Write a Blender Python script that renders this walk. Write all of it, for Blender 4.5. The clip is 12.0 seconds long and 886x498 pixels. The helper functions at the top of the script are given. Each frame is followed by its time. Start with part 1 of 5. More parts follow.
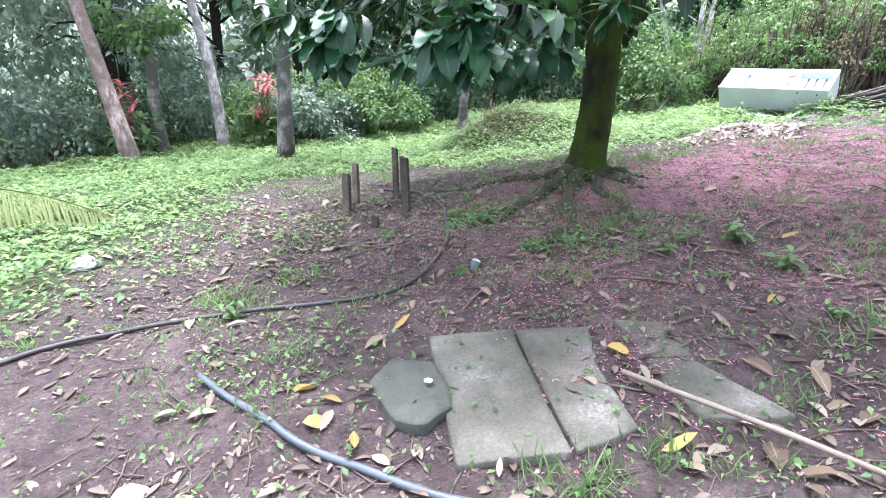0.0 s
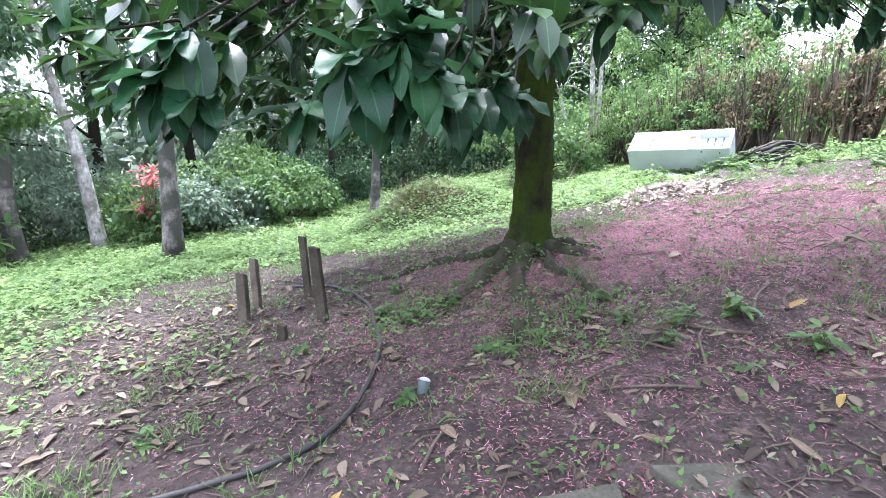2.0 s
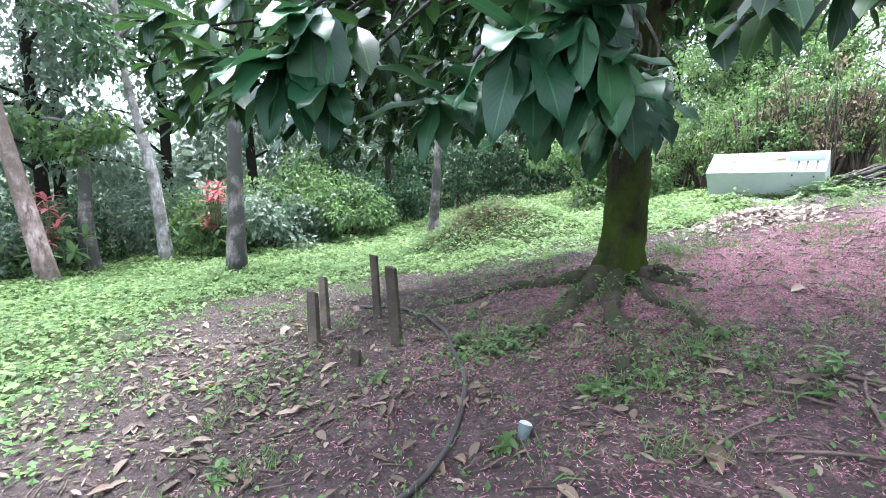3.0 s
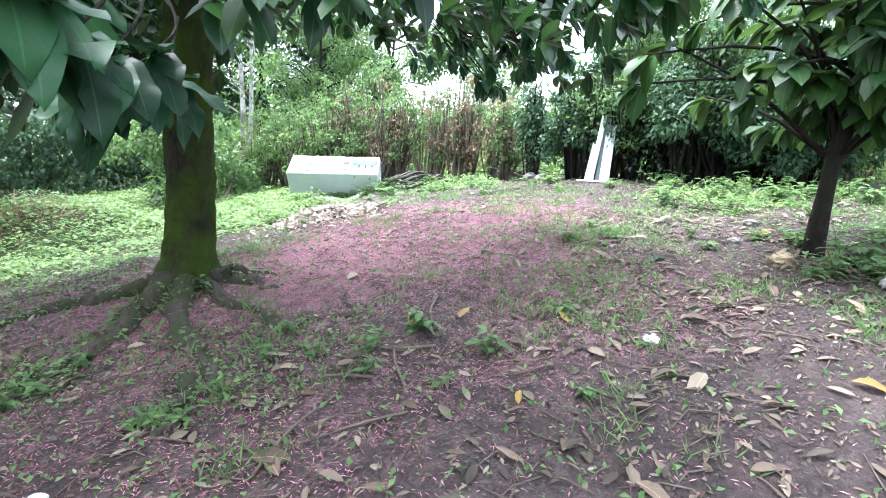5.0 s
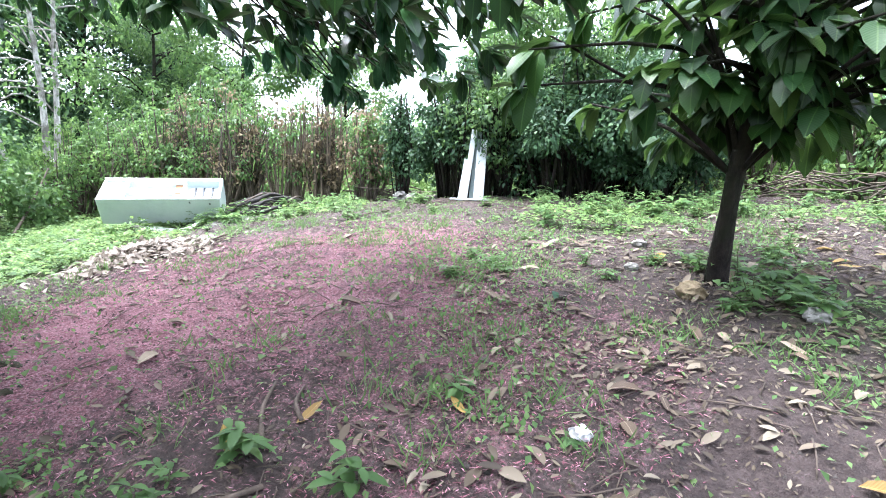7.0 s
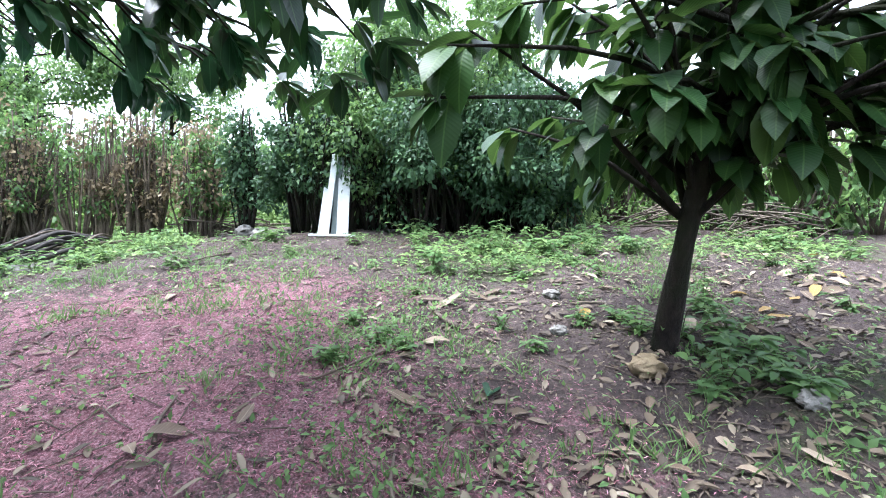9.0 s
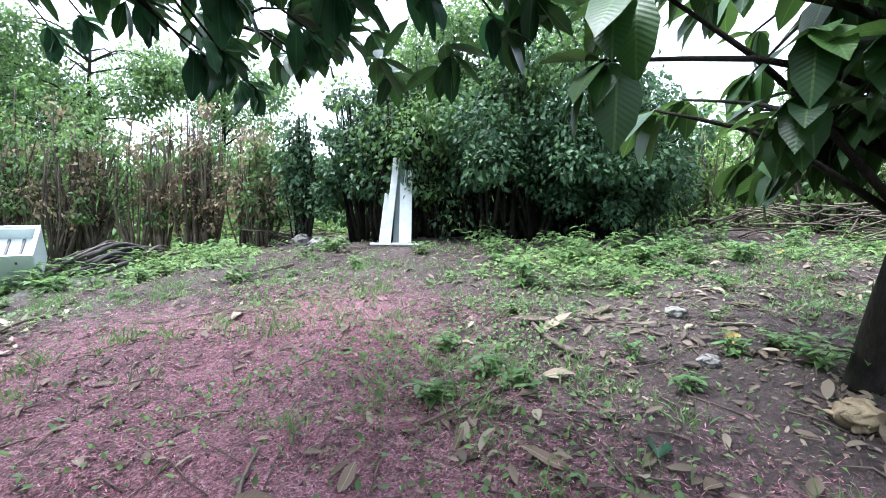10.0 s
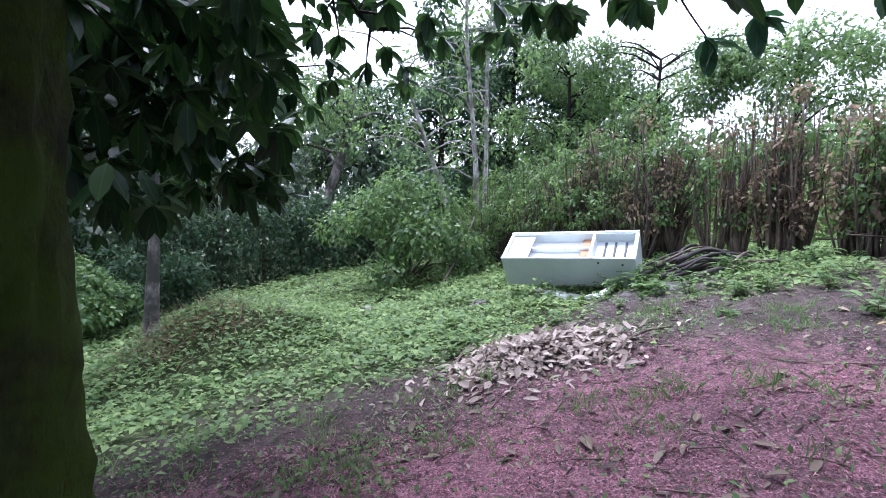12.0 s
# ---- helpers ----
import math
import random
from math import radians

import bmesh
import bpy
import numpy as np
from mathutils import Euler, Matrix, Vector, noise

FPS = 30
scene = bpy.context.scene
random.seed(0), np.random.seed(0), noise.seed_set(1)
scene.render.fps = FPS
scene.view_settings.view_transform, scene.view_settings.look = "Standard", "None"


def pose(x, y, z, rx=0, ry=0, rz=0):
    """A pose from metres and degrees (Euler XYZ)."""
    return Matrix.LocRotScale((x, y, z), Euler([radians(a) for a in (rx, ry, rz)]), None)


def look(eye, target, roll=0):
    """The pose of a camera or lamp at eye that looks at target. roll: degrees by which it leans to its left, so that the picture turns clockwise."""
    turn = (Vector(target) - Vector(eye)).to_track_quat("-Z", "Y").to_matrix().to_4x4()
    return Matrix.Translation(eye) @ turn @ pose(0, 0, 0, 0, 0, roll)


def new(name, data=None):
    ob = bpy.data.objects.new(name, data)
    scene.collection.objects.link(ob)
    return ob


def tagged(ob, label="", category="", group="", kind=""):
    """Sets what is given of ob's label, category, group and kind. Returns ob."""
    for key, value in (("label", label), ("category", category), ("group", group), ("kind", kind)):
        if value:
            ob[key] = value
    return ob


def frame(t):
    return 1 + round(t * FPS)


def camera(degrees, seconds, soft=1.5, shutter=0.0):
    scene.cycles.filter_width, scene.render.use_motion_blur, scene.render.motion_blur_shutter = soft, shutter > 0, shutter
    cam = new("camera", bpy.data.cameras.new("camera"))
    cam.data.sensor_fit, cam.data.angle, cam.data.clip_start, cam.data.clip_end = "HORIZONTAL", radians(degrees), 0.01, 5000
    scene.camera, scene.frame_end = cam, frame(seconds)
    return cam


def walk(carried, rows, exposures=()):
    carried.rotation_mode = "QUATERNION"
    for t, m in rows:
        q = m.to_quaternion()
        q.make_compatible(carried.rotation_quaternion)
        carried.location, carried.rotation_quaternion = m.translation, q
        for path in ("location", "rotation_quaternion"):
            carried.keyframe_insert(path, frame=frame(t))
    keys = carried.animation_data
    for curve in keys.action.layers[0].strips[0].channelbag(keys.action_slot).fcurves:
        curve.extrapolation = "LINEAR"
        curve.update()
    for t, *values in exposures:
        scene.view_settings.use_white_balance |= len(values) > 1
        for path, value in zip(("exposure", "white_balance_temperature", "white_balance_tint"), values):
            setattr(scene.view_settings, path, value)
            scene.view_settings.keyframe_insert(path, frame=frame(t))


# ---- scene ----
cam = camera(83.1, 12.0, 1.0)
PATH = [
    (0, (0.162, 0.104, 1.5), (0.121, 1.971, 0.784), 3.25),
    (0.5, (0.138, 0.433, 1.426), (0.357, 2.292, 0.722), 4.69),
    (1, (0.216, 0.649, 1.416), (0.62, 2.507, 0.794), 2.91),
    (1.5, (0.234, 0.887, 1.411), (0.658, 2.771, 0.891), 0.68),
    (2, (0.066, 1.043, 1.366), (0.349, 2.979, 0.954), 0.34),
    (2.5, (-0.157, 1.239, 1.323), (-0.057, 3.211, 1.005), 0.05),
    (2.7, (-0.191, 1.315, 1.314), (-0.149, 3.289, 0.992), 0.56),
    (4.3, (-0.195, 1.424, 1.334), (0.814, 3.122, 1.019), 4.0),
    (4.5, (-0.156, 1.384, 1.357), (0.97, 3.009, 1.055), 3.07),
    (5, (0.093, 1.447, 1.31), (1.539, 2.801, 1.037), 3.77),
    (5.5, (0.307, 1.495, 1.318), (1.861, 2.735, 1.101), 3.34),
    (6, (0.466, 1.714, 1.31), (2.039, 2.93, 1.097), 3.54),
    (6.5, (0.622, 1.899, 1.377), (2.21, 3.098, 1.177), 2.83),
    (7, (0.917, 1.985, 1.394), (2.66, 2.948, 1.208), 2.02),
    (7.2, (1.056, 2.009, 1.406), (2.906, 2.751, 1.247), 1.95),
    (8.8, (1.727, 2.553, 1.542), (3.686, 2.944, 1.446), 0.88),
    (9, (1.786, 2.621, 1.557), (3.74, 3.037, 1.48), 1.11),
    (9.5, (1.99, 2.929, 1.55), (3.907, 3.492, 1.48), 1.06),
    (10, (2.192, 3.108, 1.562), (4.109, 3.678, 1.509), 0.37),
    (10.5, (2.372, 3.298, 1.644), (4.229, 4.038, 1.576), 1.33),
    (11, (2.37, 3.602, 1.688), (3.89, 4.898, 1.585), 2.03),
    (11.5, (2.254, 3.818, 1.711), (3.27, 5.537, 1.599), 1.26),
    (12, (2.155, 3.878, 1.746), (2.744, 5.786, 1.632), 0.67),
]
walk(cam, [(t, look(eye, target, roll)) for t, eye, target, roll in PATH],
     [(0, 3.25, 5650, 21), (0.5, 3.02, 5650, 21), (1.0, 3.25, 5650, 20), (1.5, 3.36, 5650, 20), (2.5, 3.15, 5650, 18), (4.5, 3.38, 5650, 13), (7, 3.18, 5720, 12), (9, 2.86, 5600, 12), (10.5, 2.4, 5560, 10), (11.5, 2.05, 5480, 18), (12, 2.05, 5430, 26)])

# ---- light ----
world = bpy.data.worlds.new("world")
scene.world = world
world.use_nodes = True
wn, wl = world.node_tree.nodes, world.node_tree.links
sky = wn.new("ShaderNodeTexSky")
sky.sky_type, sky.sun_disc = "NISHITA", False
sky.sun_elevation, sky.sun_rotation = radians(72), radians(345)
sky.air_density, sky.dust_density = 1.0, 3.0
pale = wn.new("ShaderNodeHueSaturation")
pale.inputs["Saturation"].default_value = 0.25
wl.new(sky.outputs[0], pale.inputs["Color"])
wl.new(pale.outputs[0], wn["Background"].inputs["Color"])
wn["Background"].inputs["Strength"].default_value = 0.15
sun = new("sun", bpy.data.lights.new("sun", "SUN"))
sun.data.energy, sun.data.angle, sun.data.color = 1.5, radians(25), (1.0, 0.96, 0.9)
sun.matrix_world = look((0, 0, 0), (-math.sin(radians(345)) * math.cos(radians(72)), -math.cos(radians(345)) * math.cos(radians(72)), -math.sin(radians(72))))


# ---- materials ----
def material(name):
    m = bpy.data.materials.new(name)
    m.use_nodes = True
    nt = m.node_tree
    return m, nt.nodes, nt.links, nt.nodes["Principled BSDF"]


def ramp(n, stops):
    r = n.new("ShaderNodeValToRGB")
    while len(r.color_ramp.elements) < len(stops):
        r.color_ramp.elements.new(0.5)
    for e, (p, c) in zip(r.color_ramp.elements, stops):
        e.position, e.color = p, (*c, 1)
    return r


def noise_node(n, l, scale, detail=4, rough=0.6, coord="Object"):
    tc = n.new("ShaderNodeTexCoord")
    t = n.new("ShaderNodeTexNoise")
    t.inputs["Scale"].default_value, t.inputs["Detail"].default_value, t.inputs["Roughness"].default_value = scale, detail, rough
    l.new(tc.outputs[coord], t.inputs["Vector"])
    return t


def bump(n, l, height, b, strength, dist):
    k = n.new("ShaderNodeBump")
    k.inputs["Strength"].default_value, k.inputs["Distance"].default_value = strength, dist
    l.new(height, k.inputs["Height"])
    l.new(k.outputs[0], b.inputs["Normal"])
    return k


def mix(n, l, fac, a, b):
    m = n.new("ShaderNodeMix")
    m.data_type = "RGBA"
    for sock, v in ((m.inputs[0], fac), (m.inputs[6], a), (m.inputs[7], b)):
        if isinstance(v, bpy.types.NodeSocket):
            l.new(v, sock)
        elif isinstance(v, (int, float)):
            sock.default_value = v
        else:
            sock.default_value = (*v, 1)
    return m.outputs[2]


def math_node(n, l, op, a, b=0.0, clamp=False):
    m = n.new("ShaderNodeMath")
    m.operation, m.use_clamp = op, clamp
    for sock, v in ((m.inputs[0], a), (m.inputs[1], b)):
        if isinstance(v, bpy.types.NodeSocket):
            l.new(v, sock)
        else:
            sock.default_value = v
    return m.outputs[0]


def rough_mat(name, stops, scale, rough=0.85, fine=60.0, strength=0.4, dist=0.02, spec=0.3):
    """A matt material whose colour wanders over two scales of noise."""
    m, n, l, b = material(name)
    a, f = noise_node(n, l, scale), noise_node(n, l, fine, 5, 0.7)
    s = math_node(n, l, "ADD", math_node(n, l, "MULTIPLY", a.outputs[0], 0.65), math_node(n, l, "MULTIPLY", f.outputs[0], 0.35))
    r = ramp(n, stops)
    l.new(s, r.inputs[0])
    l.new(r.outputs[0], b.inputs["Base Color"])
    b.inputs["Roughness"].default_value = rough
    b.inputs["Specular IOR Level"].default_value = spec
    bump(n, l, f.outputs[0], b, strength, dist)
    return m


def leaf_mat(name, stops, rough=0.45, through_light=0.3, veins=0.0, single=False, spec=0.4):
    """Leaves: colour from one to the next by island, some light through the blade, veins from the blade's own coordinates."""
    m, n, l, b = material(name)
    if single:
        src = n.new("ShaderNodeObjectInfo").outputs["Random"]
    else:
        src = n.new("ShaderNodeNewGeometry").outputs["Random Per Island"]
    r = ramp(n, stops)
    l.new(src, r.inputs[0])
    big = noise_node(n, l, 3.0, 3)
    col = mix(n, l, math_node(n, l, "MULTIPLY", big.outputs[0], 0.5), r.outputs[0], stops[0][1])
    if veins:
        uv = n.new("ShaderNodeUVMap")
        sep = n.new("ShaderNodeSeparateXYZ")
        l.new(uv.outputs[0], sep.inputs[0])
        off = math_node(n, l, "ABSOLUTE", math_node(n, l, "SUBTRACT", sep.outputs[0], 0.5))
        wave = math_node(n, l, "SINE", math_node(n, l, "SUBTRACT", math_node(n, l, "MULTIPLY", sep.outputs[1], 95.0), math_node(n, l, "MULTIPLY", off, 40.0)))
        rib = math_node(n, l, "LESS_THAN", off, 0.025)
        vein = math_node(n, l, "MULTIPLY", math_node(n, l, "GREATER_THAN", wave, 0.95), 0.12)
        line = math_node(n, l, "MAXIMUM", vein, math_node(n, l, "MULTIPLY", rib, 0.35))
        col = mix(n, l, math_node(n, l, "MULTIPLY", line, 0.6), col, tuple(min(1, 2.2 * c + 0.02) for c in stops[-1][1]))
        bump(n, l, wave, b, veins, 0.004)
    l.new(col, b.inputs["Base Color"])
    b.inputs["Roughness"].default_value = rough
    b.inputs["Specular IOR Level"].default_value = spec
    tr = n.new("ShaderNodeBsdfTranslucent")
    l.new(mix(n, l, 0.5, col, tuple(min(1, 1.6 * c) for c in stops[-1][1])), tr.inputs[0])
    ms = n.new("ShaderNodeMixShader")
    ms.inputs[0].default_value = through_light
    l.new(b.outputs[0], ms.inputs[1])
    l.new(tr.outputs[0], ms.inputs[2])
    l.new(ms.outputs[0], n["Material Output"].inputs[0])
    return m


def ground_mat():
    m, n, l, b = material("soil")
    att = {}
    for k in ("pink", "green", "ash"):
        a = n.new("ShaderNodeAttribute")
        a.attribute_name = k
        att[k] = a.outputs["Fac"]
    n1, n2, n3, n4 = noise_node(n, l, 1.3, 5), noise_node(n, l, 9, 6, 0.7), noise_node(n, l, 48, 5, 0.75), noise_node(n, l, 85, 4, 0.8)
    soil = ramp(n, [(0.28, (0.026, 0.020, 0.019)), (0.5, (0.078, 0.057, 0.053)), (0.72, (0.155, 0.120, 0.110))])
    broad = math_node(n, l, "MULTIPLY", math_node(n, l, "SUBTRACT", n1.outputs[0], 0.5), 0.45)
    l.new(math_node(n, l, "ADD", broad, math_node(n, l, "ADD", math_node(n, l, "MULTIPLY", n2.outputs[0], 0.6), math_node(n, l, "MULTIPLY", n3.outputs[0], 0.4))), soil.inputs[0])
    pink = ramp(n, [(0.36, (0.12, 0.048, 0.06)), (0.5, (0.29, 0.13, 0.158)), (0.66, (0.60, 0.37, 0.43))])
    l.new(n4.outputs[0], pink.inputs[0])
    green = ramp(n, [(0.3, (0.022, 0.034, 0.010)), (0.55, (0.055, 0.085, 0.022)), (0.8, (0.11, 0.15, 0.04))])
    l.new(n3.outputs[0], green.inputs[0])
    ash = ramp(n, [(0.3, (0.06, 0.06, 0.058)), (0.7, (0.24, 0.235, 0.22))])
    l.new(n2.outputs[0], ash.inputs[0])

    def cover(fac, tex, gain, spread=1.6):
        s = math_node(n, l, "ADD", math_node(n, l, "MULTIPLY", math_node(n, l, "SUBTRACT", tex, 0.5), spread), fac)
        return math_node(n, l, "MULTIPLY", math_node(n, l, "SUBTRACT", s, 0.25), gain, True)
    c = mix(n, l, math_node(n, l, "MULTIPLY", cover(att["pink"], math_node(n, l, "ADD", math_node(n, l, "MULTIPLY", n3.outputs[0], 0.5), math_node(n, l, "MULTIPLY", n2.outputs[0], 0.5)), 1.9, 2.8), 0.88), soil.outputs[0], pink.outputs[0])
    c = mix(n, l, cover(att["ash"], n2.outputs[0], 2.0), c, ash.outputs[0])
    c = mix(n, l, math_node(n, l, "MULTIPLY", cover(att["green"], n2.outputs[0], 2.0), 0.9), c, green.outputs[0])
    l.new(c, b.inputs["Base Color"])
    b.inputs["Roughness"].default_value = 0.9
    b.inputs["Specular IOR Level"].default_value = 0.25
    bump(n, l, math_node(n, l, "ADD", n3.outputs[0], math_node(n, l, "MULTIPLY", n2.outputs[0], 1.5)), b, 1.0, 0.05)
    return m


def trunk_mat(name, dark, light, moss, amount, scale=4.0):
    m, n, l, b = material(name)
    tc = n.new("ShaderNodeTexCoord")
    mp = n.new("ShaderNodeMapping")
    mp.inputs["Scale"].default_value = (1, 1, 0.35)
    l.new(tc.outputs["Object"], mp.inputs[0])
    a = n.new("ShaderNodeTexNoise")
    a.inputs["Scale"].default_value, a.inputs["Detail"].default_value, a.inputs["Roughness"].default_value = scale * 6, 6, 0.7
    l.new(mp.outputs[0], a.inputs["Vector"])
    patch = noise_node(n, l, scale, 5, 0.65)
    r = ramp(n, [(0.35, dark), (0.62, light)])
    l.new(a.outputs[0], r.inputs[0])
    mossy = ramp(n, [(0.5 - amount * 0.5, (0, 0, 0)), (0.75 - amount * 0.5, (1, 1, 1))])
    l.new(patch.outputs[0], mossy.inputs[0])
    l.new(mix(n, l, mossy.outputs[0], r.outputs[0], moss), b.inputs["Base Color"])
    b.inputs["Roughness"].default_value = 0.9
    b.inputs["Specular IOR Level"].default_value = 0.2
    bump(n, l, a.outputs[0], b, 0.9, 0.03)
    return m


SOIL = ground_mat()
MOSS_BARK = trunk_mat("mossy bark", (0.006, 0.005, 0.004), (0.028, 0.022, 0.015), (0.036, 0.060, 0.005), 0.36, 3.4)
ROOT_BARK = trunk_mat("root bark", (0.024, 0.019, 0.016), (0.085, 0.067, 0.056), (0.035, 0.042, 0.018), 0.25, 5.0)
PALE_BARK = trunk_mat("pale bark", (0.09, 0.075, 0.065), (0.40, 0.36, 0.33), (0.055, 0.055, 0.045), 0.42, 2.2)
RED_BARK = trunk_mat("reddish pale bark", (0.10, 0.07, 0.056), (0.44, 0.35, 0.31), (0.13, 0.10, 0.08), 0.3, 2.0)
WHITE_BARK = trunk_mat("white bark", (0.24, 0.22, 0.2), (0.58, 0.56, 0.53), (0.14, 0.13, 0.11), 0.3, 3.0)
DARK_BARK = trunk_mat("dark bark", (0.006, 0.005, 0.0045), (0.026, 0.019, 0.016), (0.016, 0.019, 0.008), 0.2, 4.0)
BROAD_LEAF = leaf_mat("broad glossy leaf", [(0.0, (0.007, 0.024, 0.011)), (0.55, (0.014, 0.046, 0.017)), (0.93, (0.035, 0.095, 0.022)), (1.0, (0.065, 0.15, 0.030))], 0.36, 0.13, 0.03, False, 0.3)
BROAD_LEAF_ONE = leaf_mat("broad glossy leaf of its own", [(0.0, (0.008, 0.034, 0.015)), (0.6, (0.018, 0.066, 0.028)), (1.0, (0.048, 0.135, 0.048))], 0.42, 0.16, 0.03, True, 0.26)
RIBBED_LEAF = leaf_mat("ribbed leaf", [(0.0, (0.010, 0.030, 0.010)), (0.6, (0.022, 0.064, 0.016)), (0.9, (0.042, 0.10, 0.022)), (1.0, (0.075, 0.13, 0.026))], 0.42, 0.26, 0.1, spec=0.25)
COVER_LEAF = leaf_mat("creeping weed leaf", [(0.0, (0.040, 0.084, 0.026)), (0.5, (0.100, 0.178, 0.055)), (1.0, (0.24, 0.335, 0.12))], 0.55, 0.38, spec=0.2)
WEED_LEAF = leaf_mat("weed leaf", [(0.0, (0.05, 0.10, 0.034)), (0.6, (0.095, 0.178, 0.060)), (1.0, (0.19, 0.28, 0.10))], 0.5, 0.4, spec=0.2)
# Paler copy of the dark leaf: hazy light and sky sheen put into colour.
WOODS_FOLIAGE = leaf_mat("grey green woods leaf lightened for haze", [(0.0, (0.045, 0.078, 0.050)), (0.6, (0.095, 0.150, 0.095)), (1.0, (0.19, 0.25, 0.165))], 0.45, 0.35, spec=0.38)
DARK_FOLIAGE = leaf_mat("dark foliage", [(0.0, (0.025, 0.055, 0.028)), (0.7, (0.045, 0.095, 0.042)), (1.0, (0.09, 0.16, 0.065))], 0.5, 0.3, spec=0.2)
MID_FOLIAGE = leaf_mat("mid green foliage", [(0.0, (0.035, 0.075, 0.026)), (0.6, (0.075, 0.15, 0.045)), (1.0, (0.17, 0.27, 0.08))], 0.5, 0.4, spec=0.3)
LIGHT_FOLIAGE = leaf_mat("light green foliage", [(0.0, (0.055, 0.11, 0.03)), (0.6, (0.12, 0.205, 0.055)), (1.0, (0.25, 0.36, 0.11))], 0.55, 0.45, spec=0.25)
DRY_FOLIAGE = leaf_mat("dry foliage", [(0.0, (0.050, 0.036, 0.022)), (0.5, (0.15, 0.112, 0.062)), (1.0, (0.36, 0.28, 0.17))], 0.7, 0.3)
LITTER = leaf_mat("fallen leaf", [(0.0, (0.030, 0.021, 0.014)), (0.45, (0.10, 0.074, 0.047)), (0.85, (0.17, 0.135, 0.094)), (1.0, (0.30, 0.26, 0.19))], 0.7, 0.1)
LITTER_ONE = leaf_mat("fallen leaf of its own", [(0.0, (0.05, 0.030, 0.018)), (0.5, (0.135, 0.096, 0.060)), (1.0, (0.30, 0.245, 0.175))], 0.65, 0.1, 0.12, True)
YELLOW_LEAF = leaf_mat("yellow fallen leaf", [(0.0, (0.17, 0.10, 0.025)), (1.0, (0.34, 0.24, 0.06))], 0.55, 0.15, 0.3, True)
RED_LEAF = leaf_mat("red leaf", [(0.0, (0.20, 0.03, 0.035)), (0.6, (0.42, 0.07, 0.08)), (1.0, (0.62, 0.28, 0.28))], 0.5, 0.3)
STAMEN = leaf_mat("pink fallen stamens", [(0.0, (0.13, 0.035, 0.05)), (0.6, (0.36, 0.135, 0.18)), (1.0, (0.52, 0.28, 0.34))], 0.7, 0.15)
STEM = rough_mat("dry stem", [(0.3, (0.026, 0.021, 0.016)), (0.5, (0.072, 0.057, 0.042)), (0.7, (0.18, 0.145, 0.11))], 3.0)
DRY_STEM = rough_mat("tan dry stem", [(0.3, (0.028, 0.022, 0.015)), (0.5, (0.085, 0.066, 0.046)), (0.7, (0.23, 0.18, 0.13))], 3.0)
GREEN_STEM = rough_mat("green stem", [(0.3, (0.05, 0.06, 0.025)), (0.7, (0.13, 0.15, 0.07))], 6.0)
TWIG = rough_mat("twig", [(0.3, (0.035, 0.026, 0.02)), (0.7, (0.15, 0.115, 0.092))], 8.0)
CONCRETE = rough_mat("mossy concrete", [(0.36, (0.036, 0.036, 0.026)), (0.5, (0.078, 0.076, 0.056)), (0.58, (0.11, 0.105, 0.085)), (0.70, (0.24, 0.225, 0.19))], 2.6, 0.9, 70)
DARK_CONCRETE = rough_mat("dark mossy concrete", [(0.3, (0.028, 0.032, 0.024)), (0.55, (0.055, 0.06, 0.046)), (0.75, (0.10, 0.10, 0.085))], 5, 0.9, 80)
STAKE_WOOD = rough_mat("weathered stake wood", [(0.3, (0.025, 0.021, 0.015)), (0.5, (0.055, 0.046, 0.033)), (0.75, (0.11, 0.092, 0.068))], 5, 0.9, 50)
BLACK_HOSE = rough_mat("black hose", [(0.3, (0.018, 0.017, 0.016)), (0.7, (0.050, 0.046, 0.042))], 3, 0.5, 40, 0.1)
GREY_HOSE = rough_mat("blue grey hose", [(0.3, (0.034, 0.043, 0.048)), (0.7, (0.080, 0.094, 0.102))], 3, 0.45, 40, 0.1)
POLE = rough_mat("dirty pale pipe", [(0.3, (0.10, 0.078, 0.058)), (0.7, (0.24, 0.195, 0.15))], 4, 0.6, 60, 0.15)
ENAMEL = rough_mat("aged white enamel", [(0.25, (0.42, 0.48, 0.47)), (0.5, (0.54, 0.60, 0.59)), (0.75, (0.62, 0.67, 0.66))], 2.0, 0.35, 25, 0.03, 0.005, 0.5)
LINER = rough_mat("white plastic liner", [(0.25, (0.60, 0.64, 0.63)), (0.6, (0.76, 0.79, 0.78))], 2.5, 0.4, 30, 0.03, 0.005, 0.5)
RUST = rough_mat("rust brown stain", [(0.3, (0.26, 0.14, 0.07)), (0.6, (0.42, 0.26, 0.15)), (0.8, (0.55, 0.4, 0.28))], 6, 0.8, 50)
GASKET = rough_mat("dark rubber", [(0.3, (0.03, 0.03, 0.032)), (0.7, (0.08, 0.085, 0.09))], 5, 0.7, 50, 0.1)
WHITE_BOARD = rough_mat("worn white paint", [(0.3, (0.24, 0.26, 0.24)), (0.45, (0.47, 0.50, 0.48)), (0.7, (0.62, 0.64, 0.63))], 4.0, 0.6, 30, 0.1)
GREY_BOARD = rough_mat("grey stained board", [(0.25, (0.06, 0.08, 0.08)), (0.6, (0.13, 0.16, 0.155)), (0.8, (0.22, 0.24, 0.23))], 2.0, 0.7, 40, 0.1)
RAG = rough_mat("dirty white cloth", [(0.3, (0.33, 0.33, 0.32)), (0.7, (0.55, 0.55, 0.54))], 10, 0.9, 90)
STONE = rough_mat("grey stone", [(0.3, (0.09, 0.085, 0.075)), (0.7, (0.26, 0.25, 0.23))], 8, 0.9, 70)
